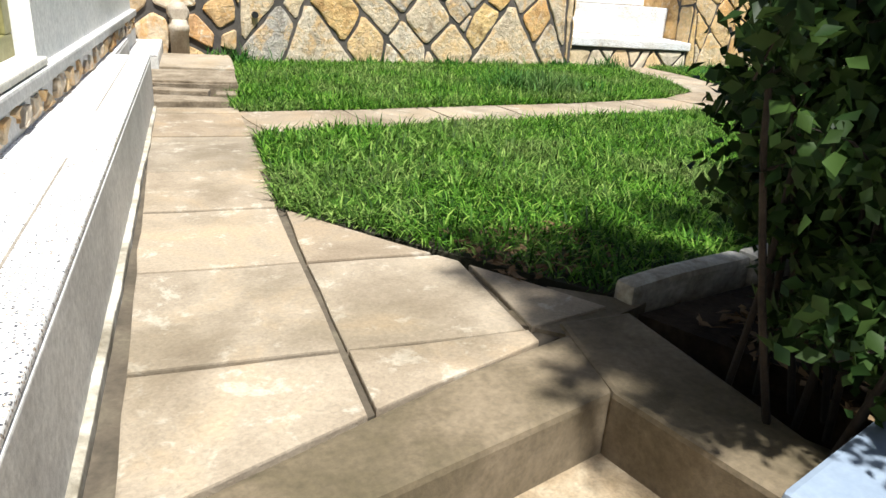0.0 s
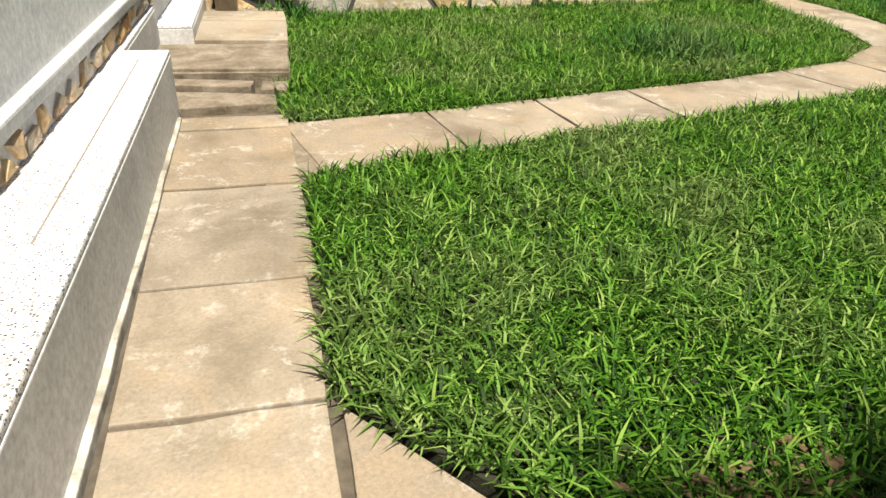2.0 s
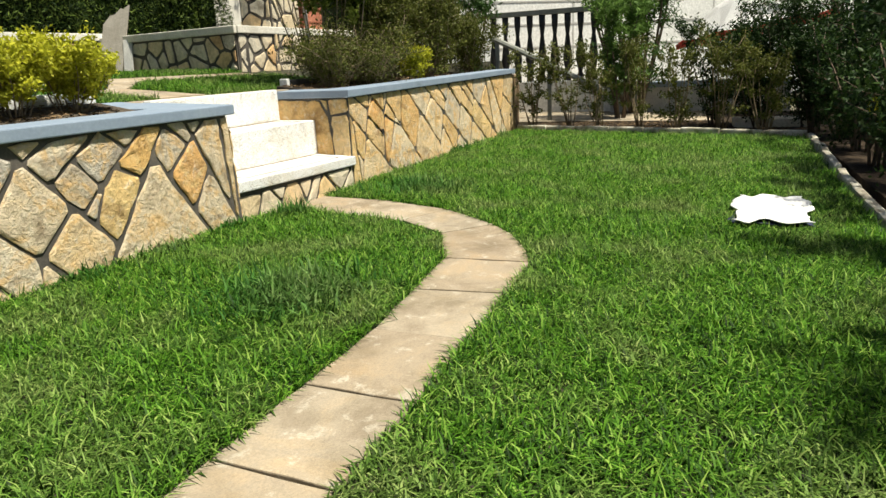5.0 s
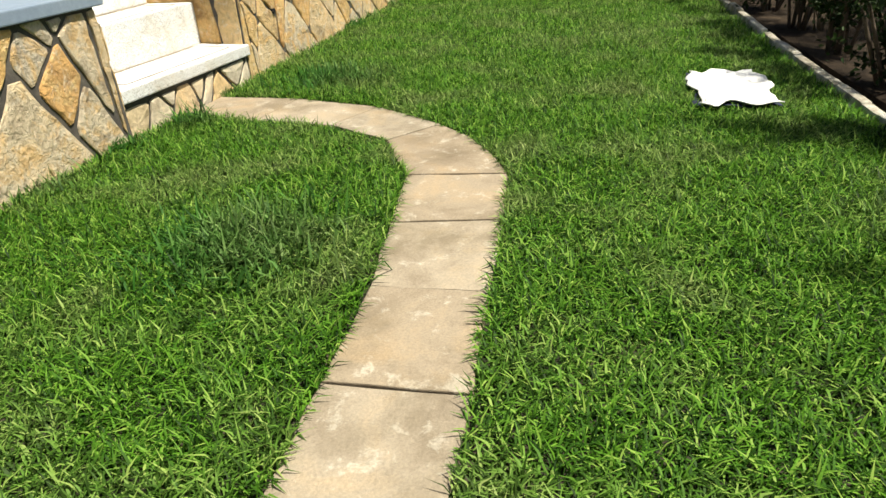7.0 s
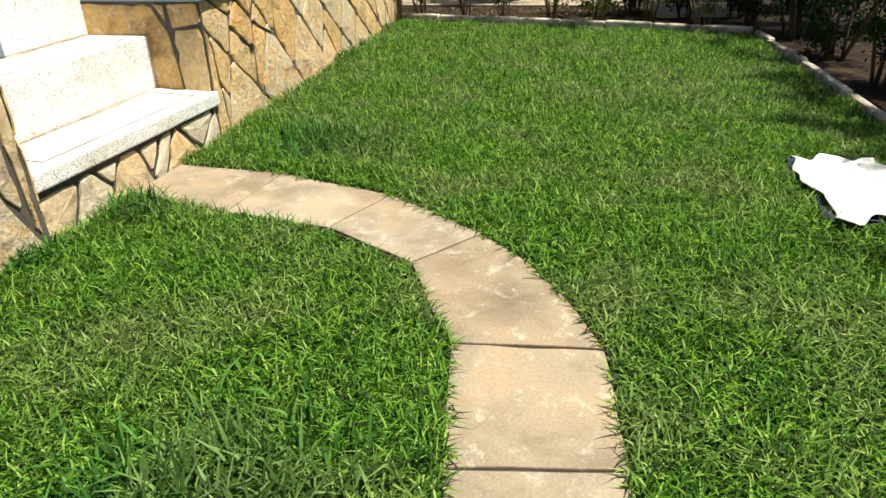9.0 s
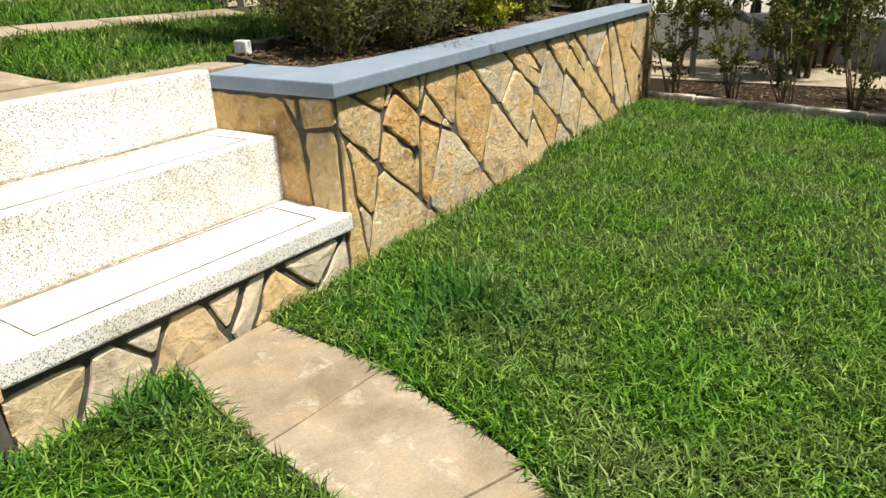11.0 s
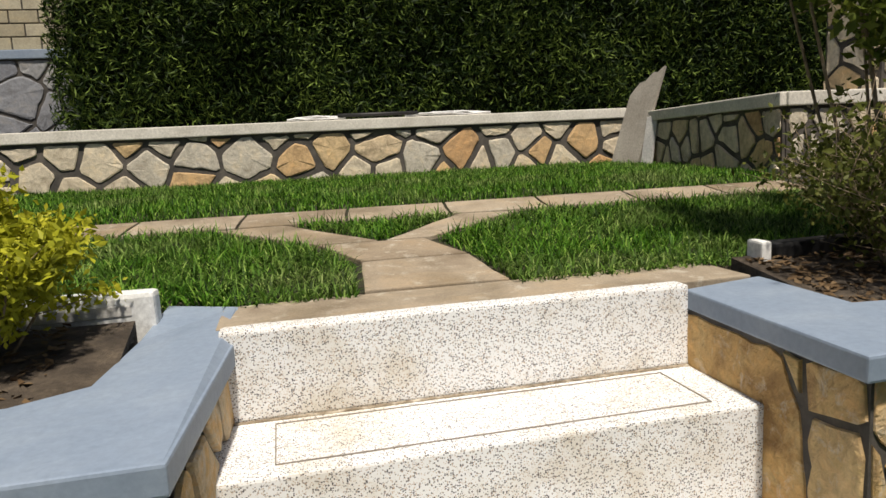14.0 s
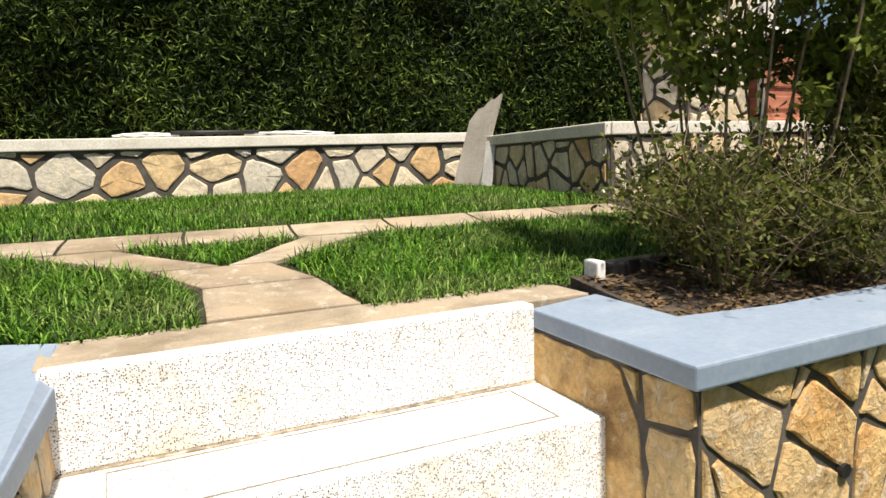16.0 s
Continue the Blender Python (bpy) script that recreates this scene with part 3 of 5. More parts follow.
# raised garden behind the retaining wall
bm = bmesh.new()
ys = [0.26, 1.10, 1.12, 1.35, 2.0, 2.7, 3.4, 4.7, 6.1, 12.0]
zs = [0.79, 0.80, 0.87] + [upper_z(y) - 0.012 for y in ys[3:]]
xs = [0.4, 3, 6.14, 7.76, 10, 13.2]
grid = [[bm.verts.new((x, y + 0.035 * (x - 4) * (1 if y < 1.2 else 0), z)) for x in xs] for y, z in zip(ys, zs)]
for r, s in zip(grid, grid[1:]):
    for j in range(len(xs) - 1):
        if j == 2 and r[0].co.y < 1.1:
            continue
        bm.faces.new((r[j], r[j + 1], s[j + 1], s[j]))
edge = [r[-1] for r in grid]
low = [bm.verts.new((v.co.x + 0.3, v.co.y, -0.16)) for v in edge]
for a in range(len(edge) - 1):
    bm.faces.new((edge[a], low[a], low[a + 1], edge[a + 1]))
tagged(part("raised_ground", bm, M_TURF), "raised garden soil above the retaining wall", "ground", kind="structure")

tagged(part("raised_ground", prism([(13.25, 2.3), (20, 2.3), (20, 12), (13.25, 12)], -0.16, 1.05), M_TURF), "raised garden soil beyond the beds", "ground", kind="structure")

# ---- retaining wall ----
def sloped(bm):
    for v in bm.verts:
        if v.co.z > 0.4:
            v.co.z += wall_top(v.co.x) - 0.77
    return bm


def wall(name, label, m=WM):
    return thing(name, label, "wall", m, kind="structure")


wall_west = wall("wall_west", "retaining wall clad in tan and ochre crazy paving")
part("wall_core", sloped(box(-3.3, 1.75, 0.0, 0.30, -0.15, 0.77, cuts=6)), M_MORTAR, wall_west)
bm = prism([(1.75, 0.0), (2.13, 0.0), (2.155, 0.90), (1.86, 0.90), (1.75, 0.30)], -0.15, 0.783)
for v in bm.verts:
    if v.co.z > 0.5 and v.co.x > 2 and v.co.y < 0.5:
        v.co.x -= 0.06
part("wall_core", bm, M_MORTAR, wall_west)
wall_east = wall("wall_east", "retaining wall clad in tan crazy paving with thin dark joints")
part("wall_core", sloped(box(3.74, 8.62, 0.0, 0.28, -0.15, 0.77, cuts=6)), M_MORTAR, wall_east)
part("wall_core", box(3.74, 4.02, 0.28, 0.86, -0.15, 0.80), M_MORTAR, wall_east)


def coping(name, label, poly):
    b = prism(poly, 0.77, 0.84)
    bmesh.ops.bevel(b, geom=[e for e in b.edges], offset=0.008, segments=2, affect="EDGES", profile=0.6)
    for v in b.verts:
        v.co.z += wall_top(v.co.x) - 0.77 + (0.036 if v.co.y > 1.0 else 0)
    return tagged(part(name, b, M_COPING, None, m=WM), label, "coping", kind="structure")


coping("coping_west", "blue-grey painted cement coping on the retaining wall",
       [(-3.3, -0.04), (0.55, -0.04), (2.125, -0.04), (2.205, 0.86), (2.195, 1.16), (1.94, 1.30), (1.90, 0.95), (1.86, 0.52), (1.70, 0.42), (0.55, 0.34), (-3.3, 0.32)])
coping("coping_east", "blue-grey painted cement coping beside the steps",
       [(3.69, -0.04), (6.2, -0.04), (8.65, -0.04), (8.65, 0.30), (6.2, 0.31), (4.45, 0.33), (4.06, 0.40), (4.09, 0.87), (3.735, 0.80)])

# ---- terrazzo steps ----
steps = thing("garden_steps", "three white speckled terrazzo garden steps on a stone base", "steps", WM)


def askew(bm):
    """The lowest step lies slightly turned and tilted against the wall."""
    for v in bm.verts:
        f = (3.74 - v.co.x) / 1.6
        v.co.y += 0.05 * f * max(0, 1 - max(0, v.co.y) / 0.8)
        v.co.z -= 0.024 * (1 - f)
    return bm


part("base", prism([(2.125, 0.055), (3.738, 0.0), (3.738, 1.15), (2.125, 1.15)], -0.15, 0.20, 0, lambda x, y: 0.20 - 0.024 * (x - 2.14) / 1.6), M_MORTAR, steps, "stone base with dark joints")
bm = box(2.14, 3.755, -0.030, 0.43, 0.20, 0.285, 0.010, 0.003, 10)
for v in bm.verts:
    if v.co.z > 0.25:
        v.co.z += max(0, v.co.y) * 0.06
part("tread", askew(bm), M_TERRAZZO, steps)
part("riser", box(2.125, 3.738, 0.375, 1.1, 0.25, 0.602, 0.010, 0.002, 10), M_TERRAZZO, steps)
part("riser", box(2.155, 3.737, 0.775, 0.86, 0.60, 0.893, 0.012, 0.003, 10), M_TERRAZZO, steps)
part("landing", box(2.14, 4.05, 0.862, 1.19, 0.60, 0.885, 0.006), M_SLAB, steps, "tan concrete landing strip")
for x0, x1, y, z in ((2.15, 3.73, 0.3735, 0.306), (2.175, 3.73, 0.7735, 0.6025)):
    bm = box(x0, x1, y - 0.012, y + 0.006, z - 0.004, z + 0.004, 0.002, 0.004, 9)
    if z < 0.4:
        for v in bm.verts:
            v.co.z -= 0.024 * (v.co.x - 2.14) / 1.6
    part("dirt_line", bm, M_DIRT, steps, "brown dirt in the step's inner corner")
for y0, y1, z in ((0.05, 0.33, 0.2865), (0.44, 0.73, 0.6015)):
    bm = bmesh.new()
    for a in (box(2.30, 3.60, y0, y0 + 0.004, z, z + 0.004), box(2.30, 3.60, y1, y1 + 0.004, z, z + 0.004), box(2.30, 2.304, y0, y1, z, z + 0.004), box(3.596, 3.60, y0, y1, z, z + 0.004)):
        me = finish("divider", a, None)
        bm.from_mesh(me)
    if z < 0.4:
        for v in bm.verts:
            v.co.z += v.co.y * 0.06
        askew(bm)
    part("divider_strip", bm, M_GROOVE, steps, "thin inlaid border line")

# ---- paths ----
house_path = thing("house_path", "worn tan concrete slab path along the house", "path", HM, kind="structure")
part("path_bed", prism([(-0.06, -1.40), (0.43, -1.21), (0.43, 3.75), (-0.06, 3.75)], -0.16, -0.014), M_JOINT, house_path)
part("path_bed", prism([(0.43, -1.21), (0.80, -1.07), (1.03, -0.96), (0.43, -0.10)], -0.16, -0.015), M_JOINT, house_path)


def slab(parent, poly, gap=0.006, z1=0.0, rng=np.random.default_rng(5), top=None, mat_=M_SLAB):
    small = shrink(poly, gap)
    pts = []
    for a, b in zip(small, small[1:] + small[:1]):
        k = max(1, int(math.hypot(b[0] - a[0], b[1] - a[1]) / 0.12))
        for i in range(k):
            f = i / k
            w = 0.003 if i else 0.0
            pts.append((a[0] + f * (b[0] - a[0]) + rng.normal(0, w), a[1] + f * (b[1] - a[1]) + rng.normal(0, w)))
    lift = rng.normal(0, 0.002)
    b = prism(pts, z1 - 0.05, z1 + lift, 0.005, (lambda x, y: top(x, y) + lift) if top else None)
    ob = part("paving_slab", b, mat_, parent)
    return ob


rows = [-1.008, -0.545, -0.088, 0.366, 0.94, 1.47, 1.62]
for a, b in zip(rows, rows[1:]):
    wdt = 0.405 if b < 0.4 else 0.435
    slab(house_path, [(0.012, a), (wdt, a), (wdt, b), (0.012, b)])
# the far end lies higher, behind a broken edge
part("path_bed", prism([(-0.15, 2.06), (0.47, 2.03), (0.52, 3.60), (-0.15, 3.60)], -0.16, 0.058), M_DIRTSLAB, house_path)
slab(house_path, [(-0.155, 1.66), (0.40, 1.70), (0.40, 1.84), (0.2, 1.88), (-0.155, 1.97)], z1=0.02, mat_=M_DIRTSLAB)
slab(house_path, [(-0.15, 1.98), (0.1, 1.90), (0.30, 1.87), (0.32, 1.97), (0.1, 2.02), (-0.15, 2.07)], z1=0.045, mat_=M_DIRTSLAB)
slab(house_path, [(0.33, 1.87), (0.45, 1.86), (0.46, 2.01), (0.34, 2.01)], z1=0.03, mat_=M_DIRTSLAB)
slab(house_path, [(-0.155, 2.09), (0.2, 2.06), (0.47, 2.03), (0.49, 2.53), (-0.155, 2.56)], z1=0.078, mat_=M_DIRTSLAB)
slab(house_path, [(0.01, 2.59), (0.50, 2.56), (0.52, 3.05), (0.01, 3.09)], z1=0.082)
slab(house_path, [(0.01, 3.10), (0.52, 3.07), (0.52, 3.36), (0.01, 3.40)], z1=0.08)
slab(house_path, [(0.012, -1.40), (0.405, -1.232), (0.405, -1.008), (0.012, -1.008)])
slab(house_path, [(0.41, -1.23), (0.815, -1.068), (0.815, -1.008), (0.41, -1.008)])
slab(house_path, [(0.41, -1.008), (0.815, -1.008), (0.815, -0.60), (0.77, -0.545), (0.41, -0.545)])
slab(house_path, [(0.41, -0.545), (0.765, -0.545), (0.42, -0.095)])
slab(house_path, [(0.818, -1.008), (1.06, -0.95), (0.818, -0.62)])

garden_path = thing("garden_path", "curved tan concrete slab path across the lawn", "path", kind="structure")
near = [(2.45, -2.64), (3.0, -2.60), (3.516, -2.515), (4.023, -2.487), (4.569, -2.431), (5.16, -2.385), (5.685, -2.315), (6.48, -1.79), (6.85, -1.27), (7.20, -0.55), (7.20, 0.045)]
far = [(2.40, -2.14), (2.989, -2.127), (3.51, -2.08), (4.01, -2.045), (4.557, -2.005), (5.08, -1.91), (5.635, -1.82), (6.16, -1.55), (6.43, -1.10), (6.52, -0.55), (6.66, 0.045)]
near[9] = (7.07, -0.60)
near[10] = (7.12, 0.045)
part("path_bed", prism([(x, y) for x, y in near] + far[::-1], -0.16, -0.014), M_JOINT, garden_path)
for i in range(len(near) - 1):
    gap = 0.005 if i not in (4, 8) else 0.0035
    extra = ([(5.9, -2.22), (6.25, -2.01)], [(5.88, -1.68)]) if i == 6 else ([], [])
    slab(garden_path, [near[i], *extra[0], near[i + 1], far[i + 1], *extra[1], far[i]], gap)
tagged(part("path_filler", prism([(2.26, -2.74), (2.50, -2.68), (2.46, -2.10), (2.30, -2.12)], -0.15, -0.004), M_DIRTSLAB), "rough cement filling between two paths", "path", kind="structure")
tagged(part("path_filler", prism([(2.62, -4.74), (2.68, -4.72), (2.90, -4.66), (2.72, -4.50), (2.50, -4.62)], -0.15, -0.006), M_CONC), "rough cement filling beside the kerb", "path", kind="structure")

# step down at the start of the walk
tagged(part("concrete_kerb", prism([(2.545, -4.965), (2.60, -5.3), (2.66, -5.9), (2.83, -5.9), (2.77, -5.24), (2.81, -4.70), (2.62, -4.69)], -0.17, 0.004, 0.012), M_CONC), "mossy stained concrete kerb at the step", "kerb", kind="structure")
tagged(part("step_edge", prism([(1.64, -5.15), (2.03, -5.062), (2.56, -4.955), (2.68, -4.72), (2.595, -4.738), (2.335, -4.80), (2.09, -4.878), (1.70, -5.005)], -0.17, -0.001, 0.014), M_CONC), "worn concrete step edge of the path", "step", kind="structure")
tagged(part("lower_floor", prism([(0.9, -5.16), (1.7, -5.05), (2.60, -4.90), (2.70, -5.85), (2.9, -9.0), (0.9, -9.0)], -0.2, -0.135), two_tone("pebbled concrete", (0.22, 0.16, 0.09), (0.36, 0.28, 0.18), (0.45, 0.38, 0.27), 8, 120, 0.9, 0.8, 0.008)), "pebbled concrete floor below the step", "floor", kind="structure")
tagged(part("low_wall", box(0.03, 1.5, -0.36, -0.03, -0.17, 0.03, 0.01), M_CONC, None, m=pose(2.50, -5.34, 0, 0, 0, 12)), "low concrete wall under blue-grey coping", "wall", kind="structure")
tagged(part("coping_south", box(0.0, 1.5, -0.40, 0.0, 0.03, 0.09, 0.012), M_COPING, None, m=pose(2.50, -5.34, 0, 0, 0, 12)), "blue-grey painted cement coping beside the step", "coping", kind="structure")

# ---- house ----
house = thing("house", "white house wall with stone plinth and olive window frame", "house", HM)
LX = Matrix.Translation((-0.012, 0, 0)) @ pose(0, 0, 0, 0, 0, -1.2)  # the ledge is not quite in line with the path
part("terrace_riser", box(-0.34, 0.0, -3.6, 1.66, -0.16, 0.235, 0.004), M_RENDER, house, "bare grey cement riser", m=LX)
part("terrace_riser", box(-0.34, -0.16, 1.661, 2.579, -0.16, 0.235, 0.004), M_RENDER, house, m=LX)
part("terrace_riser", box(-0.34, 0.0, 2.58, 3.55, -0.16, 0.140, 0.004), M_RENDER, house, m=LX)
part("terrace_top", box(-0.34, -0.162, 1.662, 2.578, 0.235, 0.252, 0.005), M_TERRAZZO, house, "white terrazzo ledge", m=LX)
part("terrace_top", box(-0.34, -0.002, 2.58, 3.55, 0.140, 0.157, 0.005), M_TERRAZZO, house, "white terrazzo ledge", m=LX)
part("terrace_top", box(-0.34, -0.002, -3.6, 1.66, 0.235, 0.252, 0.005), M_TERRAZZO, house, "white terrazzo ledge", m=LX)
for y0, y1 in ((-1.90, -0.44), (0.15, 1.52)):
    bm = bmesh.new()
    tube(bm, [(-0.27, y0, 0.2505), (-0.09, y0, 0.2505), (-0.09, y1, 0.2505), (-0.27, y1, 0.2505)], [0.0035] * 4, 4)
    part("divider_strip", bm, M_GROOVE, house, "thin dark inlaid line", m=LX)
HX = Matrix.Translation((0.09, 0, 0)) @ pose(0, 0, 0, 0, 0, -2.2)  # the wall stands slightly askew to the ledge
part("plinth", box(-0.62, -0.325, -3.6, 3.3, -0.16, 0.335), M_CEMENT, house, m=HX)
clad(house, HX @ Matrix.Translation((-0.325, -3.6, 0.252)) @ pose(0, 0, 0, 0, 0, 90), 6.8, 0.085, 31, 0.15, 0.2, 0.012, 0.012)
part("plinth_cap", box(-0.62, -0.308, -3.6, 3.3, 0.335, 0.376, 0.008), M_CEMENT, house, "grey cement plinth cap", m=HX)
Y0, Y1, ZB, ZT = -0.75, 0.20, 0.385, 1.7
part("wall", box(-0.80, -0.345, -3.6, Y0, 0.376, 3.2), M_WHITE, house, m=HX)
part("wall", box(-0.80, -0.345, Y1, 3.3, 0.376, 3.2), M_WHITE, house, m=HX)
part("wall", box(-0.80, -0.345, Y0, Y1, 0.376, ZB), M_WHITE, house, m=HX)
part("wall", box(-0.80, -0.345, Y0, Y1, ZT, 3.2), M_WHITE, house, m=HX)
win = part("window", box(-0.46, -0.40, Y0, Y1, ZB, ZB + 0.08, 0.006), M_OLIVE, house, "olive painted window frame", m=HX)
MID = (Y0 + Y1) / 2
for y0, y1, z0, z1 in ((Y0, Y0 + 0.08, ZB + 0.08, ZT - 0.08), (MID - 0.04, MID + 0.04, ZB + 0.08, ZT - 0.08), (Y1 - 0.08, Y1, ZB + 0.08, ZT - 0.08), (Y0, Y1, ZT - 0.08, ZT)):
    part("frame", box(-0.46, -0.40, y0, y1, z0, z1, 0.006), M_OLIVE, win)
part("sill", box(-0.40, -0.315, Y0 + 0.01, Y1 - 0.01, ZB - 0.005, ZB + 0.018, 0.006), M_CAP, win)
for y0, y1 in ((Y0 + 0.08, MID - 0.04), (MID + 0.04, Y1 - 0.08)):
    part("panel", box(-0.44, -0.415, y0, y1, ZB + 0.08, ZT - 0.08, 0.004), M_OLIVE, win)

pipe = thing("drain_pipe", "dusty grey plastic drain pipe at the wall foot", "pipe", pose(2.40, -0.13, 0))
part("pipe_body", lathe([(0.066, -0.1), (0.066, 0.22), (0.074, 0.225), (0.074, 0.27), (0.066, 0.275), (0.066, 0.31)], 16), M_PIPE, pipe, smooth=True)
bm = bmesh.new()
tube(bm, [(0, -0.045, 0.355), (0, 0.0, 0.36), (0, 0.08, 0.365), (0, 0.14, 0.365)], [0.074, 0.076, 0.074, 0.072], 16)
part("elbow", bm, M_PIPE, pipe, smooth=True)
bm = bmesh.new()
tube(bm, [(0, -0.048, 0.355), (0, -0.043, 0.355)], [0.06, 0.06], 16)
part("cap", bm, M_PIPE, pipe)

tagged(part("plaster_fillet", box(-0.02, 0.016, -1.38, 1.60, -0.1, 0.014, 0.004, 0.007, 24), M_LIME, None, m=HM @ LX), "crumbling whitewashed fillet at the ledge foot", "trim", kind="structure")

bm = bmesh.new()
tube(bm, [(0, -0.022, 0), (0, 0.03, 0)], [0.026, 0.024], 12)
part("weep_hole", bm, M_BLACK, wall_west, "dark drain hole", m=pose(-1.03, -0.012, 0.36))
for x, z in ((4.34, 0.43), (8.45, 0.25)):
    bm = bmesh.new()
    tube(bm, [(0, -0.022, 0), (0, 0.03, 0)], [0.024, 0.022], 12)
    part("weep_hole", bm, M_BLACK, wall_east, "dark drain hole", m=pose(x, 0, z))
part("end_pier", box(8.625, 8.86, -0.03, 0.26, -0.15, 0.84, 0.02, 0.012, 3), M_PIER, wall_east, "brown rough stone end pier")

# ---- raised garden: paths and back wall ----
top_path = thing("upper_path", "branching tan concrete slab path in the raised garden", "path", kind="structure")


def up(x, y):
    return upper_z(y) + 0.006


UP_SLABS = [[(6.60, 1.30), (7.18, 1.30), (7.12, 1.75), (6.63, 1.75)], [(6.63, 1.76), (7.12, 1.76), (6.98, 2.12), (6.45, 2.12)],
            [(6.44, 2.13), (6.76, 2.13), (6.28, 2.66), (5.92, 2.62)], [(6.78, 2.13), (7.02, 2.13), (7.62, 2.62), (7.28, 2.66)]]
UP_SLABS += [[(x, 2.68), (x + 0.60, 2.68), (x + 0.63, 3.05), (x + 0.03, 3.05)] for x in np.arange(2.4, 9.6, 0.605).round(3).tolist()]
for q in UP_SLABS:
    slab(top_path, q, 0.006, upper_z(q[0][1]), np.random.default_rng(9), up)

back_wall = thing("wall_north", "low back wall clad in cream and tan crazy paving", "wall", kind="structure")
part("wall_core", box(1.0, 10.15, 6.1, 6.35, 0.9, 1.64), M_MORTAR, back_wall)
part("wall_cap", box(0.95, 10.2, 6.06, 6.40, 1.64, 1.75, 0.01, 0.004, 8), M_CAP, back_wall, "cream cement wall cap")
side = thing("wall_side", "low side wall clad in crazy paving", "wall", kind="structure")
SM = Matrix.Translation((10.05, 6.1, 0)) @ pose(0, 0, 0, 0, 0, -90 - 5.5)
part("wall_core", box(0.0, 2.95, 0.0, 0.22, 0.9, 1.58), M_MORTAR, side, m=SM)
part("wall_cap", box(0.0, 2.98, -0.04, 0.26, 1.58, 1.68, 0.01), M_CAP, side, "cream cement wall cap", m=SM)
RM = Matrix.Translation((9.79, 3.15, 0)) @ pose(0, 0, 0, 0, 0, 4)
part("wall_core", box(0.0, 3.2, 0.0, 0.22, 0.7, 1.58), M_MORTAR, side, m=RM)
part("wall_cap", box(-0.02, 3.2, -0.04, 0.26, 1.58, 1.68, 0.01), M_CAP, side, "cream cement wall cap", m=RM)

part("wall_tall", box(0.80, 1.52, -0.02, 0.5, 0.7, 2.75), M_MORTAR, side, "tall stone clad end of the side wall", m=RM)

# hedge behind the back wall
rng = np.random.default_rng(21)
hedge = thing("hedge", "tall dense dark green clipped hedge behind the back wall", "hedge", pose(0, 0, 1.1))
# core painted near black for the shade between the leaves
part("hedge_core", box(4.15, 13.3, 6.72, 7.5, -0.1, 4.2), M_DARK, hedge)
n = 110000
hx = rng.uniform(3.95, 13.5, n)
hz = rng.uniform(0.35, 4.3, n)
hy = 6.50 + 0.05 * np.sin(hx * 2.1 + 2 * np.sin(hz * 1.7)) + 0.05 * np.sin(hz * 4.3 + 2.5 * np.sin(hx * 1.9)) + np.abs(rng.normal(0, 0.13, n))
ends = rng.uniform(size=n) < 0.06
hx[ends] = 4.0 + np.abs(rng.normal(0, 0.10, ends.sum()))
hy[ends] = rng.uniform(6.5, 7.5, ends.sum())
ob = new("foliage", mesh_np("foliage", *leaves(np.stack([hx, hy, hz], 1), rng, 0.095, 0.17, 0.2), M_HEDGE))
ob.parent = hedge

brick_house = thing("brick_house", "pale yellow brick house on a stone plinth toned blue-grey for shade", "house", pose(0, 7.3, 1.1))
part("wall", box(-1.0, 4.6, 0.03, 0.3, 1.6, 4.6), M_MORTAR, brick_house)
part("plinth", box(-1.0, 4.6, 0.0, 0.3, -0.1, 1.50), M_MORTAR, brick_house)
part("plinth_cap", box(-1.0, 4.6, -0.04, 0.3, 1.50, 1.60, 0.01), M_COPING, brick_house, "blue-grey painted plinth cap")
part("roof", box(-1.6, 5.0, -0.5, 2.0, 4.6, 4.8, 0.02), M_TERRACOTTA, brick_house)

# board leaning on the side wall, and mop on the cap
board = thing("cement_board", "broken weathered cement board leaning on the wall", "board", pose(9.74, 5.62, 1.135, 0, 17, 0))
bm = bmesh.new()
outline = [(-0.27, 0.0), (0.25, 0.0), (0.27, 1.06), (0.16, 0.99), (0.10, 1.0), (-0.02, 0.90), (-0.12, 0.88), (-0.25, 0.74)]
f = bm.faces.new([bm.verts.new((0, -a * 0.72, b)) for a, b in outline])
g = bmesh.ops.extrude_face_region(bm, geom=[f])
for v in [v for v in g["geom"] if isinstance(v, bmesh.types.BMVert)]:
    v.co.x += 0.03
bmesh.ops.recalc_face_normals(bm, faces=bm.faces)
part("board_panel", bm, M_BOARD, board, m=pose(0, 0, 0, 0, 0, 20))
board2 = tagged(part("cement_strip", box(-0.012, 0.012, -0.07, 0.07, 0.0, 0.50, 0.003), M_CEMENT, None, m=pose(9.86, 5.36, 1.13, 0, 12, 20)), "narrow grey cement strip leaning behind the board", "board")

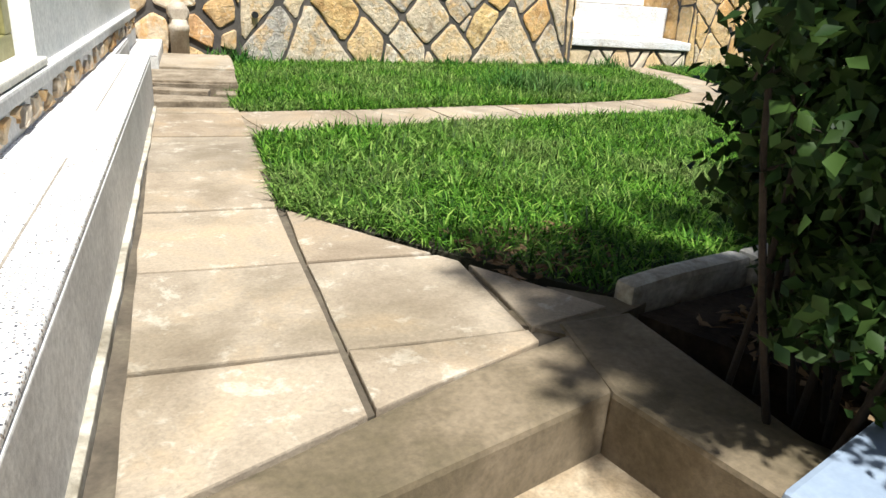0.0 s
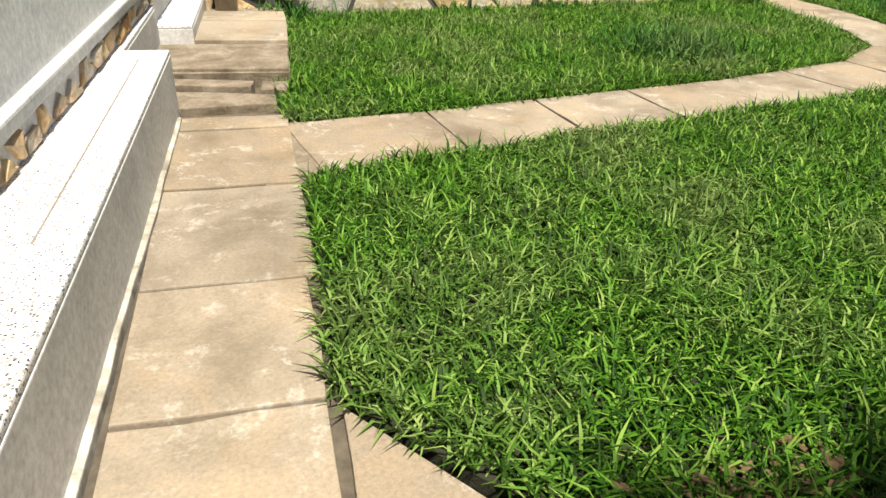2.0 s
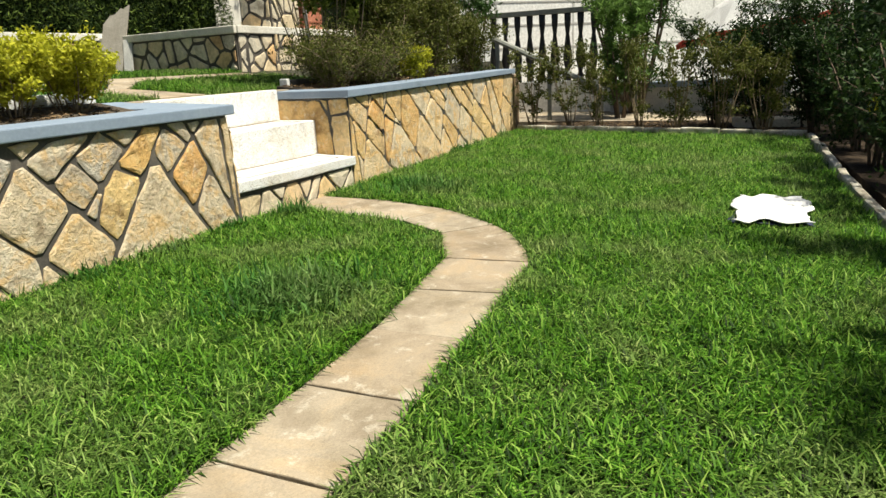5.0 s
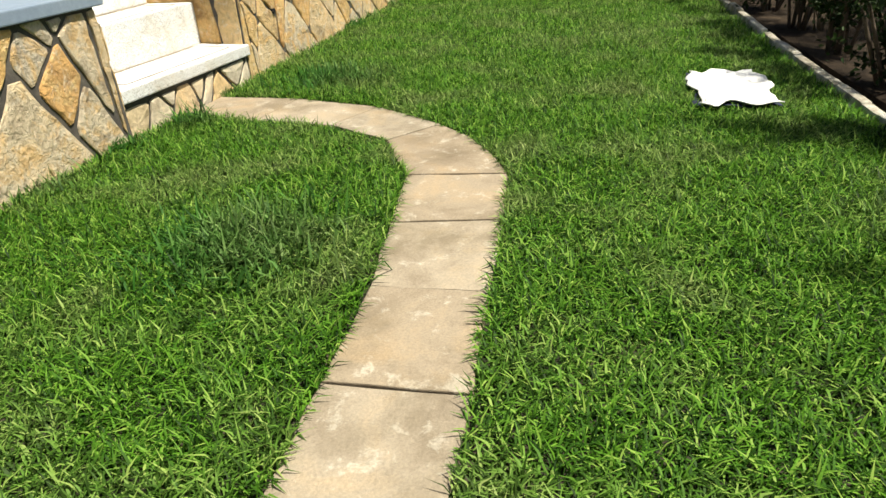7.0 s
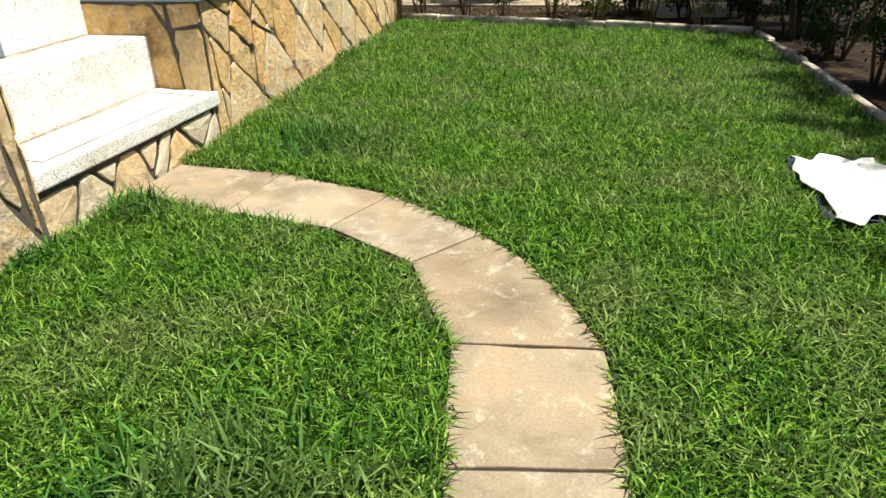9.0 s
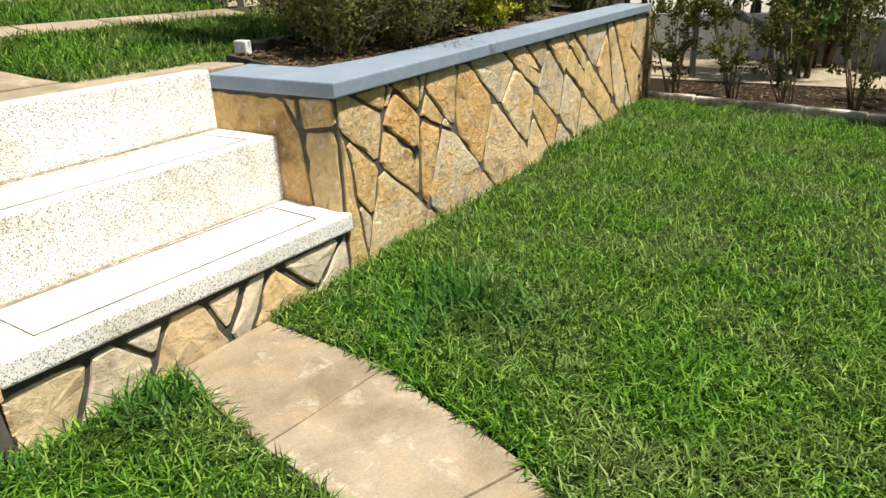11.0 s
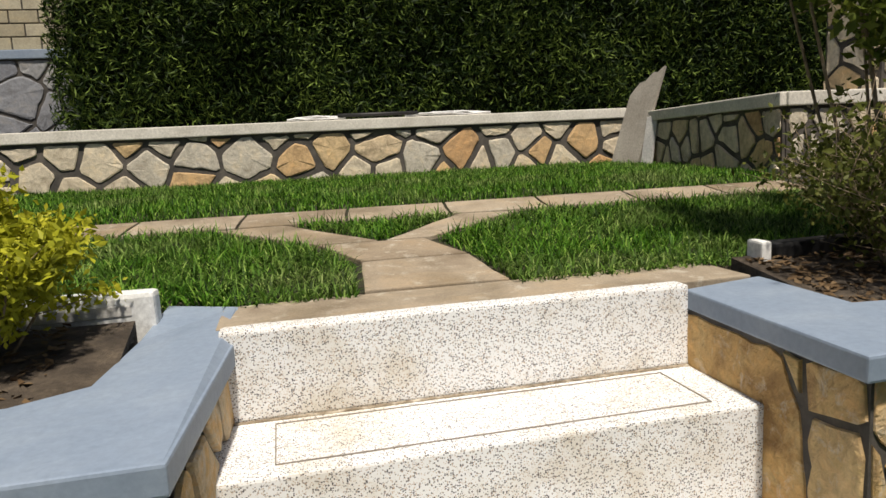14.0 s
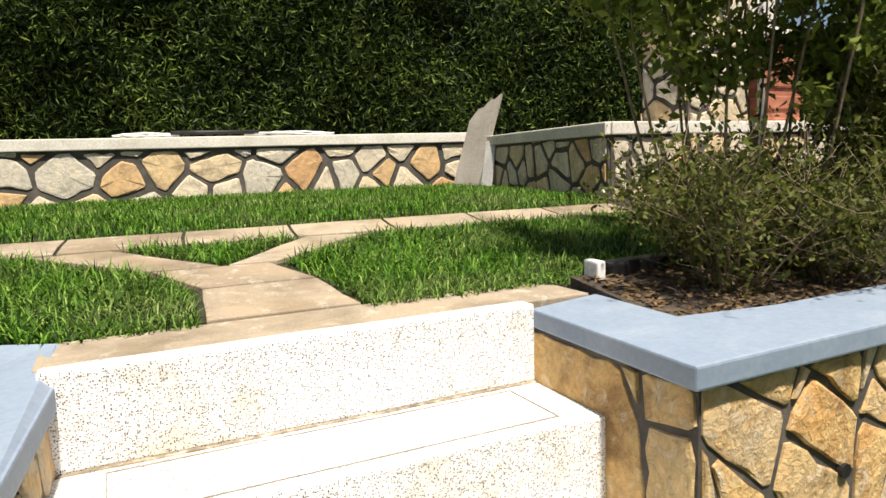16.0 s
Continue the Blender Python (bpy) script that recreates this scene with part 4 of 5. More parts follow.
mop = thing("mop", "white string mop with a black handle on the wall cap", "mop", pose(6.9, 6.2, 1.75))
bm = bmesh.new()
tube(bm, [(-0.1, -0.05, 0.045), (0.75, -0.04, 0.045)], [0.02, 0.02], 8)
part("handle", bm, M_BLACK, mop, "black handle", smooth=True)
rng = np.random.default_rng(3)
for x0, x1 in ((-0.62, -0.02), (0.62, 1.55)):
    bm = bmesh.new()
    for k in range(26):
        y = rng.uniform(-0.08, 0.08)
        pts = [(x0 + (x1 - x0) * i / 6, y * (0.4 + 0.6 * math.sin(3 * i / 6)) + rng.normal(0, 0.008), 0.008 + 0.045 * rng.uniform() * math.sin(math.pi * (0.15 + 0.7 * i / 6))) for i in range(7)]
        tube(bm, pts, [0.007] * 7, 4)
    tagged(part("string_bundle", bm, M_CLOTH, mop, "white cotton strings", smooth=True), kind="stuff")

# ---- kerbs and planting beds ----
def kerb(name, label, pts, material, w=0.09, h=0.07, z=0.0, seed=1, piece=0.5, category="kerb"):
    root = thing(name, label, category, kind="structure")
    r = np.random.default_rng(seed)
    for a, b in zip(pts, pts[1:]):
        a, b = Vector((*a, 0)), Vector((*b, 0))
        n = max(1, round((b - a).length / piece))
        for i in range(n):
            p, q = a.lerp(b, i / n), a.lerp(b, (i + 1) / n)
            ln = (q - p).length
            ang = math.degrees(math.atan2(q.y - p.y, q.x - p.x))
            part("kerb_stone", box(0.004, ln - 0.004, -w / 2, w / 2, -0.14, h + r.normal(0, 0.006), 0.018, 0.008, 2, i * 3.1), material, root, m=pose(p.x, p.y, z, 0, 0, ang + r.normal(0, 1.2)))
    return root


kerb("kerb_south", "worn white painted kerb stones along the planting bed", [(2.84, -4.63), (6.8, -4.14), (8.1, -4.03), (11.72, -3.82)], M_LIME, 0.065, 0.045)
kerb("kerb_east", "worn white painted kerb stones at the lawn's end", [(11.78, -3.78), (12.66, 0.24)], M_LIME, seed=2)
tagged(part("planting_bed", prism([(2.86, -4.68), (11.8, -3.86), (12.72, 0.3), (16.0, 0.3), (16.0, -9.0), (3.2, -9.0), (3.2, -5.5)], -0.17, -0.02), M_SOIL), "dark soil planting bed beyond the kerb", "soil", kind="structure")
tagged(part("bed_soil", prism([(-3.2, 0.30), (1.75, 0.36), (1.89, 0.62), (1.88, 1.02), (-3.2, 1.05)], 0.7, 0.815, 0, lambda x, y: 0.815 + max(0, y - 0.5) * 0.17), M_BED, None, m=WM), "dark soil in the bed behind the coping", "soil", kind="structure")
tagged(part("bed_soil", prism([(4.07, 0.40), (8.6, 0.28), (8.6, 1.3), (4.1, 1.05)], 0.7, 0.84, 0, lambda x, y: 0.84 + max(0, y - 0.45) * 0.13), M_BED, None, m=WM), "dark soil in the bed behind the coping", "soil", kind="structure")
edging = kerb("edging_white", "white painted edging block behind the flower bed", [(5.05, 1.22), (5.90, 1.20)], M_WHITE, 0.09, 0.105, 0.885, 4, 1.0, "edging")
part("bare_patch", box(5.38, 5.82, 1.152, 1.17, 0.905, 0.945, 0.004, 0.008, 6), M_CEMENT, edging, "bare grey cement patch")
kerb("edging_cream", "cream painted edging block behind the flower bed", [(1.6, 1.14), (3.55, 1.18)], M_CAP, 0.09, 0.085, 0.885, 5, 1.0, "edging")
kerb("edging_dark", "black painted edging block behind the flower bed", [(3.56, 1.18), (5.04, 1.20)], M_BLACK, 0.09, 0.08, 0.885, 7, 0.75, "edging")
kerb("edging_black", "black painted edging block beside the raised lawn", [(8.20, 1.17), (9.7, 1.25)], M_BLACK, 0.10, 0.085, 0.885, 6, 0.8, "edging")
tagged(part("white_end", box(-0.022, 0.022, -0.05, 0.05, 0, 0.10, 0.01), M_WHITE, None, m=pose(8.165, 1.165, 0.885)), "white painted end of the black edging", "edging", kind="structure")

# ---- lawns ----
def lawn(name, label, poly, seed, density, zf, length=0.080, width=0.0058, lean=1.25, holes=(), fade=None):
    r = np.random.default_rng(seed)
    a = np.array(poly)
    lo, hi = a.min(0), a.max(0)
    n = int(density * np.prod(hi - lo))
    px, py = r.uniform(lo[0], hi[0], n), r.uniform(lo[1], hi[1], n)
    keep = inside(px, py, poly)
    for h in holes:
        keep &= ~inside(px, py, h)
    if fade:
        keep &= r.uniform(size=n) < fade(px, py)
    px, py = px[keep], py[keep]
    clump = np.array([noise.noise((x * 2.3, y * 2.3, seed)) for x, y in zip(px[::1], py[::1])]) if len(px) < 400000 else 0 * px
    v, q, t = blades(px, py, zf(px, py), r, length * (1 + 0.35 * clump), width, lean)
    ob = new(name, mesh_np(name, v, q, t, M_GRASS))
    return tagged(ob, label, "grass", kind="stuff")


def thin(px, py):
    f = np.where(px > 8.5, 0.45, 1.0)
    worn = np.exp(-(((px - 2.75) / 0.35) ** 2 + ((py + 4.35) / 0.28) ** 2))
    return f * (1 - 0.6 * worn)


CLOTH = [(6.80, -3.70), (7.60, -3.68), (7.60, -3.26), (6.80, -3.26)]
lawn("lawn_grass", "green lawn of coarse grass with pale dry patches", LAWN, 11, 10000, lambda x, y: 0 * x - 0.014, fade=thin, holes=(CLOTH,))
lawn("small_lawn_grass", "green lawn of coarse grass inside the path's curve", SMALL_LAWN, 12, 10000, lambda x, y: 0 * x - 0.014, 0.082)


def tuft(x, y, r, n, length, seed, z=-0.012):
    g = np.random.default_rng(seed)
    px, py = g.normal(x, r, n), g.normal(y, r, n)
    ob = new("grass_tuft", mesh_np("grass_tuft", *blades(px, py, 0 * px + z, g, length, 0.009, 0.95), M_TUFT))
    return tagged(ob, "taller tuft of dark green grass", "grass", kind="stuff")


tuft(4.76, -1.40, 0.18, 1500, 0.15, 41)
tuft(7.62, -0.62, 0.18, 1100, 0.13, 42)
tuft(6.44, -0.16, 0.06, 160, 0.15, 43)
tuft(2.78, -0.12, 0.10, 260, 0.17, 44)
rng = np.random.default_rng(8)
for k in range(16):
    x = rng.uniform(3.0, 12)
    if not 6.1 < x < 7.8:
        tuft(x, 0.035 * (x - 4) - 0.06, 0.07, 90, 0.11, 50 + k)


def zup(px, py):
    return np.interp(py, [1.12, 1.35, 3.4, 6.1], [0.885, 0.885, 1.10, 1.15]) - 0.012


lawn("raised_lawn_grass", "long green grass of the raised garden", [(3.0, 1.26), (5.86, 1.28), (5.92, 1.36), (6.17, 1.245), (6.58, 1.22), (6.60, 1.75), (6.40, 2.12), (5.85, 2.62), (2.4, 2.66)], 13, 5500, zup, 0.085, 0.0062, 1.12)
lawn("raised_lawn_grass", "long green grass of the raised garden", [(7.20, 1.22), (8.05, 1.24), (9.7, 1.4), (9.7, 2.66), (7.68, 2.62), (7.04, 2.10), (7.15, 1.75)], 14, 5500, zup, 0.085, 0.0062, 1.12)
lawn("raised_lawn_grass", "small triangle of grass between path branches", [(6.77, 2.16), (7.25, 2.66), (6.33, 2.66)], 15, 6000, zup, 0.085, 0.0062, 1.12)
lawn("raised_lawn_grass", "green grass strip before the back wall", [(2.0, 3.07), (9.75, 3.07), (10.0, 6.08), (2.0, 6.08)], 16, 3200, zup, 0.065, 0.007, 0.85)

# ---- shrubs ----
shrub("shrub", "leafy green shrub in the shaded planting bed", 2.93, -5.14, -0.02, 1.35, 0.54, 61, M_BUSH, stems=24, leaf=0.036, count=30000, slim=0.62, bare=0.10, thick=0.008, wood_mat=M_SHADEWOOD, lean=(-0.06, 0.06), fork=7, root_spread=0.4)
shrub("shrub", "leafy green shrub in the shaded planting bed", 3.72, -5.15, -0.02, 1.45, 0.80, 62, M_BUSH, stems=20, leaf=0.042, count=18000, slim=0.62, bare=0.06, thick=0.009, fork=7, root_spread=0.4)
# this tree stays out of view; added to throw shade on bed and shrub
shrub("tree", "small unseen leafy tree added to shade the planting bed", 4.15, -6.35, -0.02, 3.0, 1.05, 64, M_BUSH, stems=14, leaf=0.07, count=20000, slim=0.62, bare=0.35, lean=(-0.1, 0.0), category="tree", fork=9, thick=0.025)
for k, (x, y) in enumerate(((4.35, -5.75), (4.6, -5.3), (5.4, -5.7))):
    shrub("shrub", "tall leafy shrub in the shaded planting bed", x, y, -0.02, 2.3, 1.0, 65 + k, M_BUSH, stems=12, leaf=0.06, count=13000, slim=0.62, bare=0.08, thick=0.02)
for k in range(7):
    shrub("shrub", "dark green shrub in the bed along the kerb", 5.3 + 1.05 * k, -4.62 + 0.08 * k, -0.02, 1.5 + 0.3 * math.sin(k * 2.3), 0.8, 70 + k, M_BUSH, stems=8, leaf=0.05, count=4200, slim=0.5, bare=0.05, thick=0.016, group="shrubs along the kerb")
for k, (x, y) in enumerate(((4.55, 0.72), (5.02, 0.80), (5.45, 0.84))):
    shrub("golden_shrub", "golden yellow leafed shrub in the bed by the coping", x, y, 0.80, 0.52, 0.44, 180 + k, M_GOLD, M_TWIG, stems=12, leaf=0.033, count=12000, bare=0.32, thick=0.006, fork=7, group="golden shrubs by the coping")
shrub("shrub", "sparse twiggy shrub in the bed behind the coping", 3.7, 0.75, 0.79, 0.62, 0.45, 83, M_OLIVELEAF, M_TWIG, stems=9, leaf=0.03, count=1200, bare=0.2, thick=0.007)
shrub("shrub", "sparse twiggy shrub in the bed behind the coping", 2.9, 0.75, 0.78, 0.55, 0.45, 84, M_OLIVELEAF, M_TWIG, stems=9, leaf=0.03, count=1200, bare=0.2, thick=0.007)
for k, (x, y, h) in enumerate(((9.55, 0.80, 1.25), (10.2, 1.05, 1.5), (11.0, 0.95, 1.3), (11.8, 1.1, 1.25), (12.4, 0.9, 0.9))):
    shrub("shrub", "twiggy olive green shrub in the bed by the wall", x, y, 0.83, h, 0.62, 90 + k, M_OLIVELEAF, M_TWIG, stems=15, leaf=0.042, count=8000, bare=0.10, thick=0.009, fork=7)
shrub("shrub", "tall leafy shrub with bare twiggy base in the bed", 9.0, 1.2, 0.83, 2.3, 0.98, 88, M_BUSHY, M_TWIG, stems=16, leaf=0.060, count=14000, slim=0.5, bare=0.32, thick=0.009, fork=8, root_spread=0.3)
for k, (x, y) in enumerate(((8.62, 0.84), (9.1, 0.72), (9.6, 0.95), (8.95, 1.15))):
    shrub("shrub", "low tangle of bare brown twigs with few leaves", x, y, 0.83, 0.50, 0.72, 160 + k, M_OLIVELEAF, M_TWIG, stems=22, leaf=0.034, count=4200, bare=0.12, thick=0.005, fork=10, group="twiggy shrubs in the bed by the wall")
shrub("golden_shrub", "small yellow-green shrub in the bed by the wall", 10.0, 0.62, 0.83, 0.45, 0.36, 89, M_GOLD, M_TWIG, stems=8, leaf=0.035, count=4500, bare=0.2, thick=0.006)
shrub("golden_shrub", "yellow-green shrub in the bed along the kerb", 9.4, -4.45, -0.02, 0.75, 0.35, 87, M_GOLD, M_TWIG, stems=8, leaf=0.04, count=4000, bare=0.3, thick=0.008)
for k in range(7):
    shrub("shrub", "thin twiggy shrub in the bed at the lawn's end", 12.75 + 0.25 * (k % 2) - 0.12 * k, 0.0 - 0.55 * k, -0.02, 1.25 + 0.2 * math.sin(3 * k), 0.5, 110 + k, M_OLIVELEAF, M_TWIG, stems=8, leaf=0.045, count=2200, bare=0.12, thick=0.009, group="shrubs at the lawn's end")

def litter(x0, x1, y0, y1, z, n, seed, m=None, rise=0.0):
    r = np.random.default_rng(seed)
    yy = r.uniform(y0, y1, n)
    lift = rise * np.maximum(0, yy - 0.45)
    c = np.stack([r.uniform(x0, x1, n), yy, z + np.abs(r.normal(0, 0.008, n))], 1)
    v, q, t = leaves(c, r, 0.05, 0.45, 0.0)
    v[:, 2] = z + (v[:, 2] - z) * 0.35 + 0.006 + np.repeat(lift, 4)
    ob = new("leaf_litter", mesh_np("leaf_litter", v, q, t, M_LITTER))
    if m is not None:
        ob.matrix_basis = m
    return tagged(ob, "dry brown leaves strewn on the soil", "leaves", kind="stuff")


litter(4.12, 8.5, 0.42, 1.0, 0.842, 4200, 5, WM, 0.13)
litter(-2.5, 1.72, 0.40, 1.0, 0.817, 2600, 6, WM, 0.17)
litter(2.95, 5.0, -5.6, -4.75, -0.018, 2600, 7)
litter(2.62, 3.05, -4.48, -4.1, 0.0, 220, 9)
litter(12.8, 14.0, -3.6, 0.2, -0.018, 1500, 8)

for k, (x, y, h) in enumerate(((11.9, -4.35, 1.5), (12.5, -3.9, 1.3), (13.0, -3.2, 1.4), (13.3, -2.6, 1.5), (13.7, -3.1, 1.8), (13.1, -3.8, 1.8))):
    shrub("shrub", "dense dark green shrub beyond the lawn's end", x, y, -0.02, h, 0.75, 200 + k, M_BUSH, stems=10, leaf=0.05, count=6500, slim=0.45, bare=0.03, thick=0.012, group="dense shrubs at the lawn's end")

# white cloth spread on the lawn
r = np.random.default_rng(17)
bm = bmesh.new()
bmesh.ops.create_grid(bm, x_segments=28, y_segments=18, size=0.5)
for v in bm.verts:
    u, w = v.co.x * 2, v.co.y * 2
    k = 0.04 * math.sin(5 * w + 1) + 0.02 * math.sin(9 * u)
    v.co.x = u * 0.40 + k * abs(u) + 0.03 * math.sin(7 * w)
    v.co.y = w * (0.225 + 0.025 * math.sin(4 * u + 0.6) + 0.012 * math.cos(11 * u))
    v.co.z = 0.042 + 0.018 * noise.noise((u * 3, w * 3, 0)) + 0.008 * noise.noise((u * 9, w * 9, 4))
g = bmesh.ops.extrude_face_region(bm, geom=bm.faces[:])
for v in [v for v in g["geom"] if isinstance(v, bmesh.types.BMVert)]:
    v.co.z += 0.006
bmesh.ops.recalc_face_normals(bm, faces=bm.faces)
cloth = tagged(part("cloth", bm, M_CLOTH, None, m=pose(7.19, -3.475, 0, 0, 0, 2), smooth=True), "white cloth spread to dry on the lawn", "cloth")
bm = bmesh.new()
bmesh.ops.create_grid(bm, x_segments=16, y_segments=12, size=0.5)
for v in bm.verts:
    u, w = v.co.x * 2, v.co.y * 2
    v.co = Vector((0.03 + u * 0.415 + 0.03 * math.sin(7 * w), 0.012 + w * (0.225 + 0.02 * math.sin(5 * u)), 0.022 + 0.012 * noise.noise((u * 3, w * 3, 2))))
bmesh.ops.solidify(bm, geom=bm.faces[:], thickness=0.004)
part("lining", bm, M_NAVY, cloth, "dark navy lining", smooth=True)

# ---- beyond the lawn's end ----
for k, (x, y, h, s) in enumerate(((15.6, 2.7, 3.0, 1.0), (15.6, -1.0, 3.6, 1.2), (15.2, -4.2, 3.4, 1.3), (13.6, -5.0, 3.4, 1.3), (12.0, -5.6, 3.6, 1.3), (9.8, -6.2, 3.6, 1.3))):
    shrub("tree", "feathery dark green tree beyond the lawn", x, y, -0.1, h, s, 130 + k, M_CONIFER, stems=8, leaf=0.09, count=7500, slim=0.28, bare=0.12, category="tree", fork=9, thick=0.035)

shrub("conifer", "light green feathery conifer beyond the bed", 14.6, -0.95, -0.1, 2.5, 0.75, 140, M_FEATHER, stems=9, leaf=0.10, count=8000, slim=0.25, bare=0.15, category="tree", fork=9, thick=0.02)
tagged(part("pavement", prism([(14.0, -2.6), (19.0, -2.6), (19.0, 2.3), (14.0, 2.3)], -0.17, 0.0), M_SLAB), "pale paving beyond the planting bed", "pavement", kind="structure")
far_house = thing("far_building", "pale plastered building beyond the garden", "building", pose(19.8, 0, -0.1, 0, 0, 42))
part("wall", box(0, 0.4, -12, 5, 0, 5.5), M_FARWALL, far_house)
part("roof", box(-0.5, 3.0, -12.5, 5.4, 5.5, 5.7, 0.02), M_FARWALL, far_house)
for z in (1.4, 1.9, 2.4, 2.9, 3.4):
    part("course_line", box(-0.012, 0.0, -12, 5, z, z + 0.03), M_CEMENT, far_house)
for k in range(8):
    part("joint_line", box(-0.010, 0.0, -10.0 + 1.9 * k, -9.97 + 1.9 * k, 1.0, 5.4), M_CEMENT, far_house)

bal = thing("balustrade", "dark baluster rail on a low wall before the pale building", "balustrade", pose(16.2, 0, 0.55))
part("top_rail", box(-0.08, 0.08, -0.45, 2.2, 1.34, 1.44, 0.01), M_RAIL, bal)
part("low_wall", box(-0.10, 0.10, -0.45, 2.2, -0.70, 0.06, 0.01), M_FARWALL, bal)
PROFILE = [(0.07, 0.06), (0.07, 0.16), (0.04, 0.22), (0.09, 0.50), (0.07, 0.68), (0.035, 0.95), (0.06, 1.15), (0.065, 1.34)]
first = None
for k in range(10):
    ob = part("baluster", lathe(PROFILE, 10), M_BLACK, bal, smooth=True) if first is None else new("baluster", first.data)
    first = first or ob
    ob.parent = bal
    ob.matrix_basis = pose(0, -0.34 + 0.26 * k, 0)
low = thing("garden_ledge", "low grey ledge with pale coping beyond the shrubs", "wall", pose(16.0, -1.0, 0))
part("ledge_body", box(-0.15, 0.15, -2.6, 0.5, -0.16, 0.44), M_CEMENT, low)
part("ledge_coping", box(-0.2, 0.2, -2.65, 0.55, 0.44, 0.54, 0.012), M_COPING, low)
# slanting mossy trunk, simplified to a beam; the posts are added
rail = thing("slanted_trunk", "slanting tree trunk drawn as a weathered beam on added posts", "rail", pose(14.2, 0, 0))
bm = bmesh.new()
tube(bm, [(0, 1.25, 1.45), (0, 0.3, 1.0), (0, -0.75, 0.48)], [0.05, 0.05, 0.05], 8)
part("trunk_beam", bm, M_RAIL, rail)
for y, z in ((1.15, 1.40), (0.2, 0.95), (-0.65, 0.53)):
    part("post", box(-0.03, 0.03, y - 0.03, y + 0.03, -0.17, z - 0.03, 0.005), M_RAIL, rail)
tagged(part("stone_slab", box(-0.25, 0.25, -0.5, 0.5, -0.03, 0.09, 0.02, 0.01, 2), M_CAP, None, m=pose(13.3, -3.35, 0.0, 0, 0, 8)), "pale stone slab lying beyond the kerb", "stone")

umb = thing("parasol", "tilted white parasol with red trim beyond the shrubs", "parasol", pose(16.0, -2.95, -0.05))
TILT = pose(0, 0, 1.42, -9, 0, 0)
N = 16
bm = bmesh.new()
topv = bm.verts.new((0, 0, 0.75))
rings = []
for rad, z in ((0.68, 0.46), (1.32, 0.0)):
    rings.append([bm.verts.new((rad * (1 - 0.07 * (j % 2)) * math.cos(2 * math.pi * j / N), rad * (1 - 0.07 * (j % 2)) * math.sin(2 * math.pi * j / N), z + 0.05 * (j % 2))) for j in range(N)])
for j in range(N):
    bm.faces.new((topv, rings[0][j], rings[0][(j + 1) % N]))
    bm.faces.new((rings[0][j], rings[1][j], rings[1][(j + 1) % N], rings[0][(j + 1) % N]))
bmesh.ops.solidify(bm, geom=bm.faces[:], thickness=0.012)
part("canopy", bm, M_CLOTH, umb, m=TILT)
bm = bmesh.new()
rim = [Vector((1.328 * (1 - 0.07 * (j % 2)) * math.cos(2 * math.pi * j / N), 1.328 * (1 - 0.07 * (j % 2)) * math.sin(2 * math.pi * j / N), 0.05 * (j % 2) + 0.01)) for j in range(N)]
r1 = [bm.verts.new(v) for v in rim]
r2 = [bm.verts.new(v * 0.995 - Vector((0, 0, 0.09))) for v in rim]
for j in range(N):
    bm.faces.new((r1[j], r2[j], r2[(j + 1) % N], r1[(j + 1) % N]))
bmesh.ops.solidify(bm, geom=bm.faces[:], thickness=0.01)
part("valance", bm, M_RED, umb, "red valance", m=TILT)
bm = bmesh.new()
tube(bm, [(0, 0, 0), (0, 0, 1.75), (0, 0.12, 2.2)], [0.025, 0.025, 0.02], 10)
part("pole", bm, M_CEMENT, umb)

# ---- beyond the raised garden ----
pillar = thing("gate_pillar", "terracotta brick gate pillar behind the shrubs", "pillar", pose(12.02, 3.75, 0.95))
part("shaft", box(-0.25, 0.25, -0.25, 0.25, -0.1, 1.50, 0.01), M_TERRACOTTA, pillar)
for k in range(7):
    part("brick_course", box(-0.27, 0.27, -0.27, 0.27, 0.05 + 0.20 * k, 0.17 + 0.20 * k, 0.012, 0.005, 1), M_TERRACOTTA, pillar)
part("pillar_cap", box(-0.32, 0.32, -0.32, 0.32, 1.50, 1.58, 0.02), M_CAP, pillar, "cream pillar cap")
bm = bmesh.new()
tube(bm, [(0, 0, -0.1), (0, 0, 1.5), (0.01, 0, 3.0)], [0.03, 0.03, 0.028], 10)
tagged(part("metal_post", bm, M_CEMENT, None, m=pose(11.36, 3.15, 0.95), smooth=True), "grey metal post beside the gate pillar", "post")
tagged(part("cream_wall", box(13.6, 16.5, 7.4, 7.65, 1.0, 4.0), M_CAP), "cream plastered garden wall behind the shrubs", "wall", kind="structure")
# added dark panel in place of the deep shade right of the pillar
tagged(part("shade_panel", box(16.6, 20.0, 7.3, 7.6, 1.0, 3.2), M_DARK), "near-black panel painted for the deep shade beside the gate pillar", "screen", kind="structure")
shrub("tree", "leafy garden tree beyond the side wall", 14.6, 8.6, 1.05, 3.6, 1.7, 150, M_BUSHY, stems=9, leaf=0.10, count=9000, slim=0.5, bare=0.35, category="tree", fork=9, thick=0.04)
shrub("tree", "leafy garden tree beyond the side wall", 17.2, 5.6, 1.05, 3.2, 1.6, 151, M_BUSH, stems=9, leaf=0.10, count=9000, slim=0.5, bare=0.1, category="tree", fork=9, thick=0.04)
shrub("shrub", "dark shrub beyond the raised bed", 12.9, 2.4, 0.95, 1.5, 0.8, 152, M_BUSH, stems=10, leaf=0.06, count=7000, slim=0.5, bare=0.05, thick=0.015)

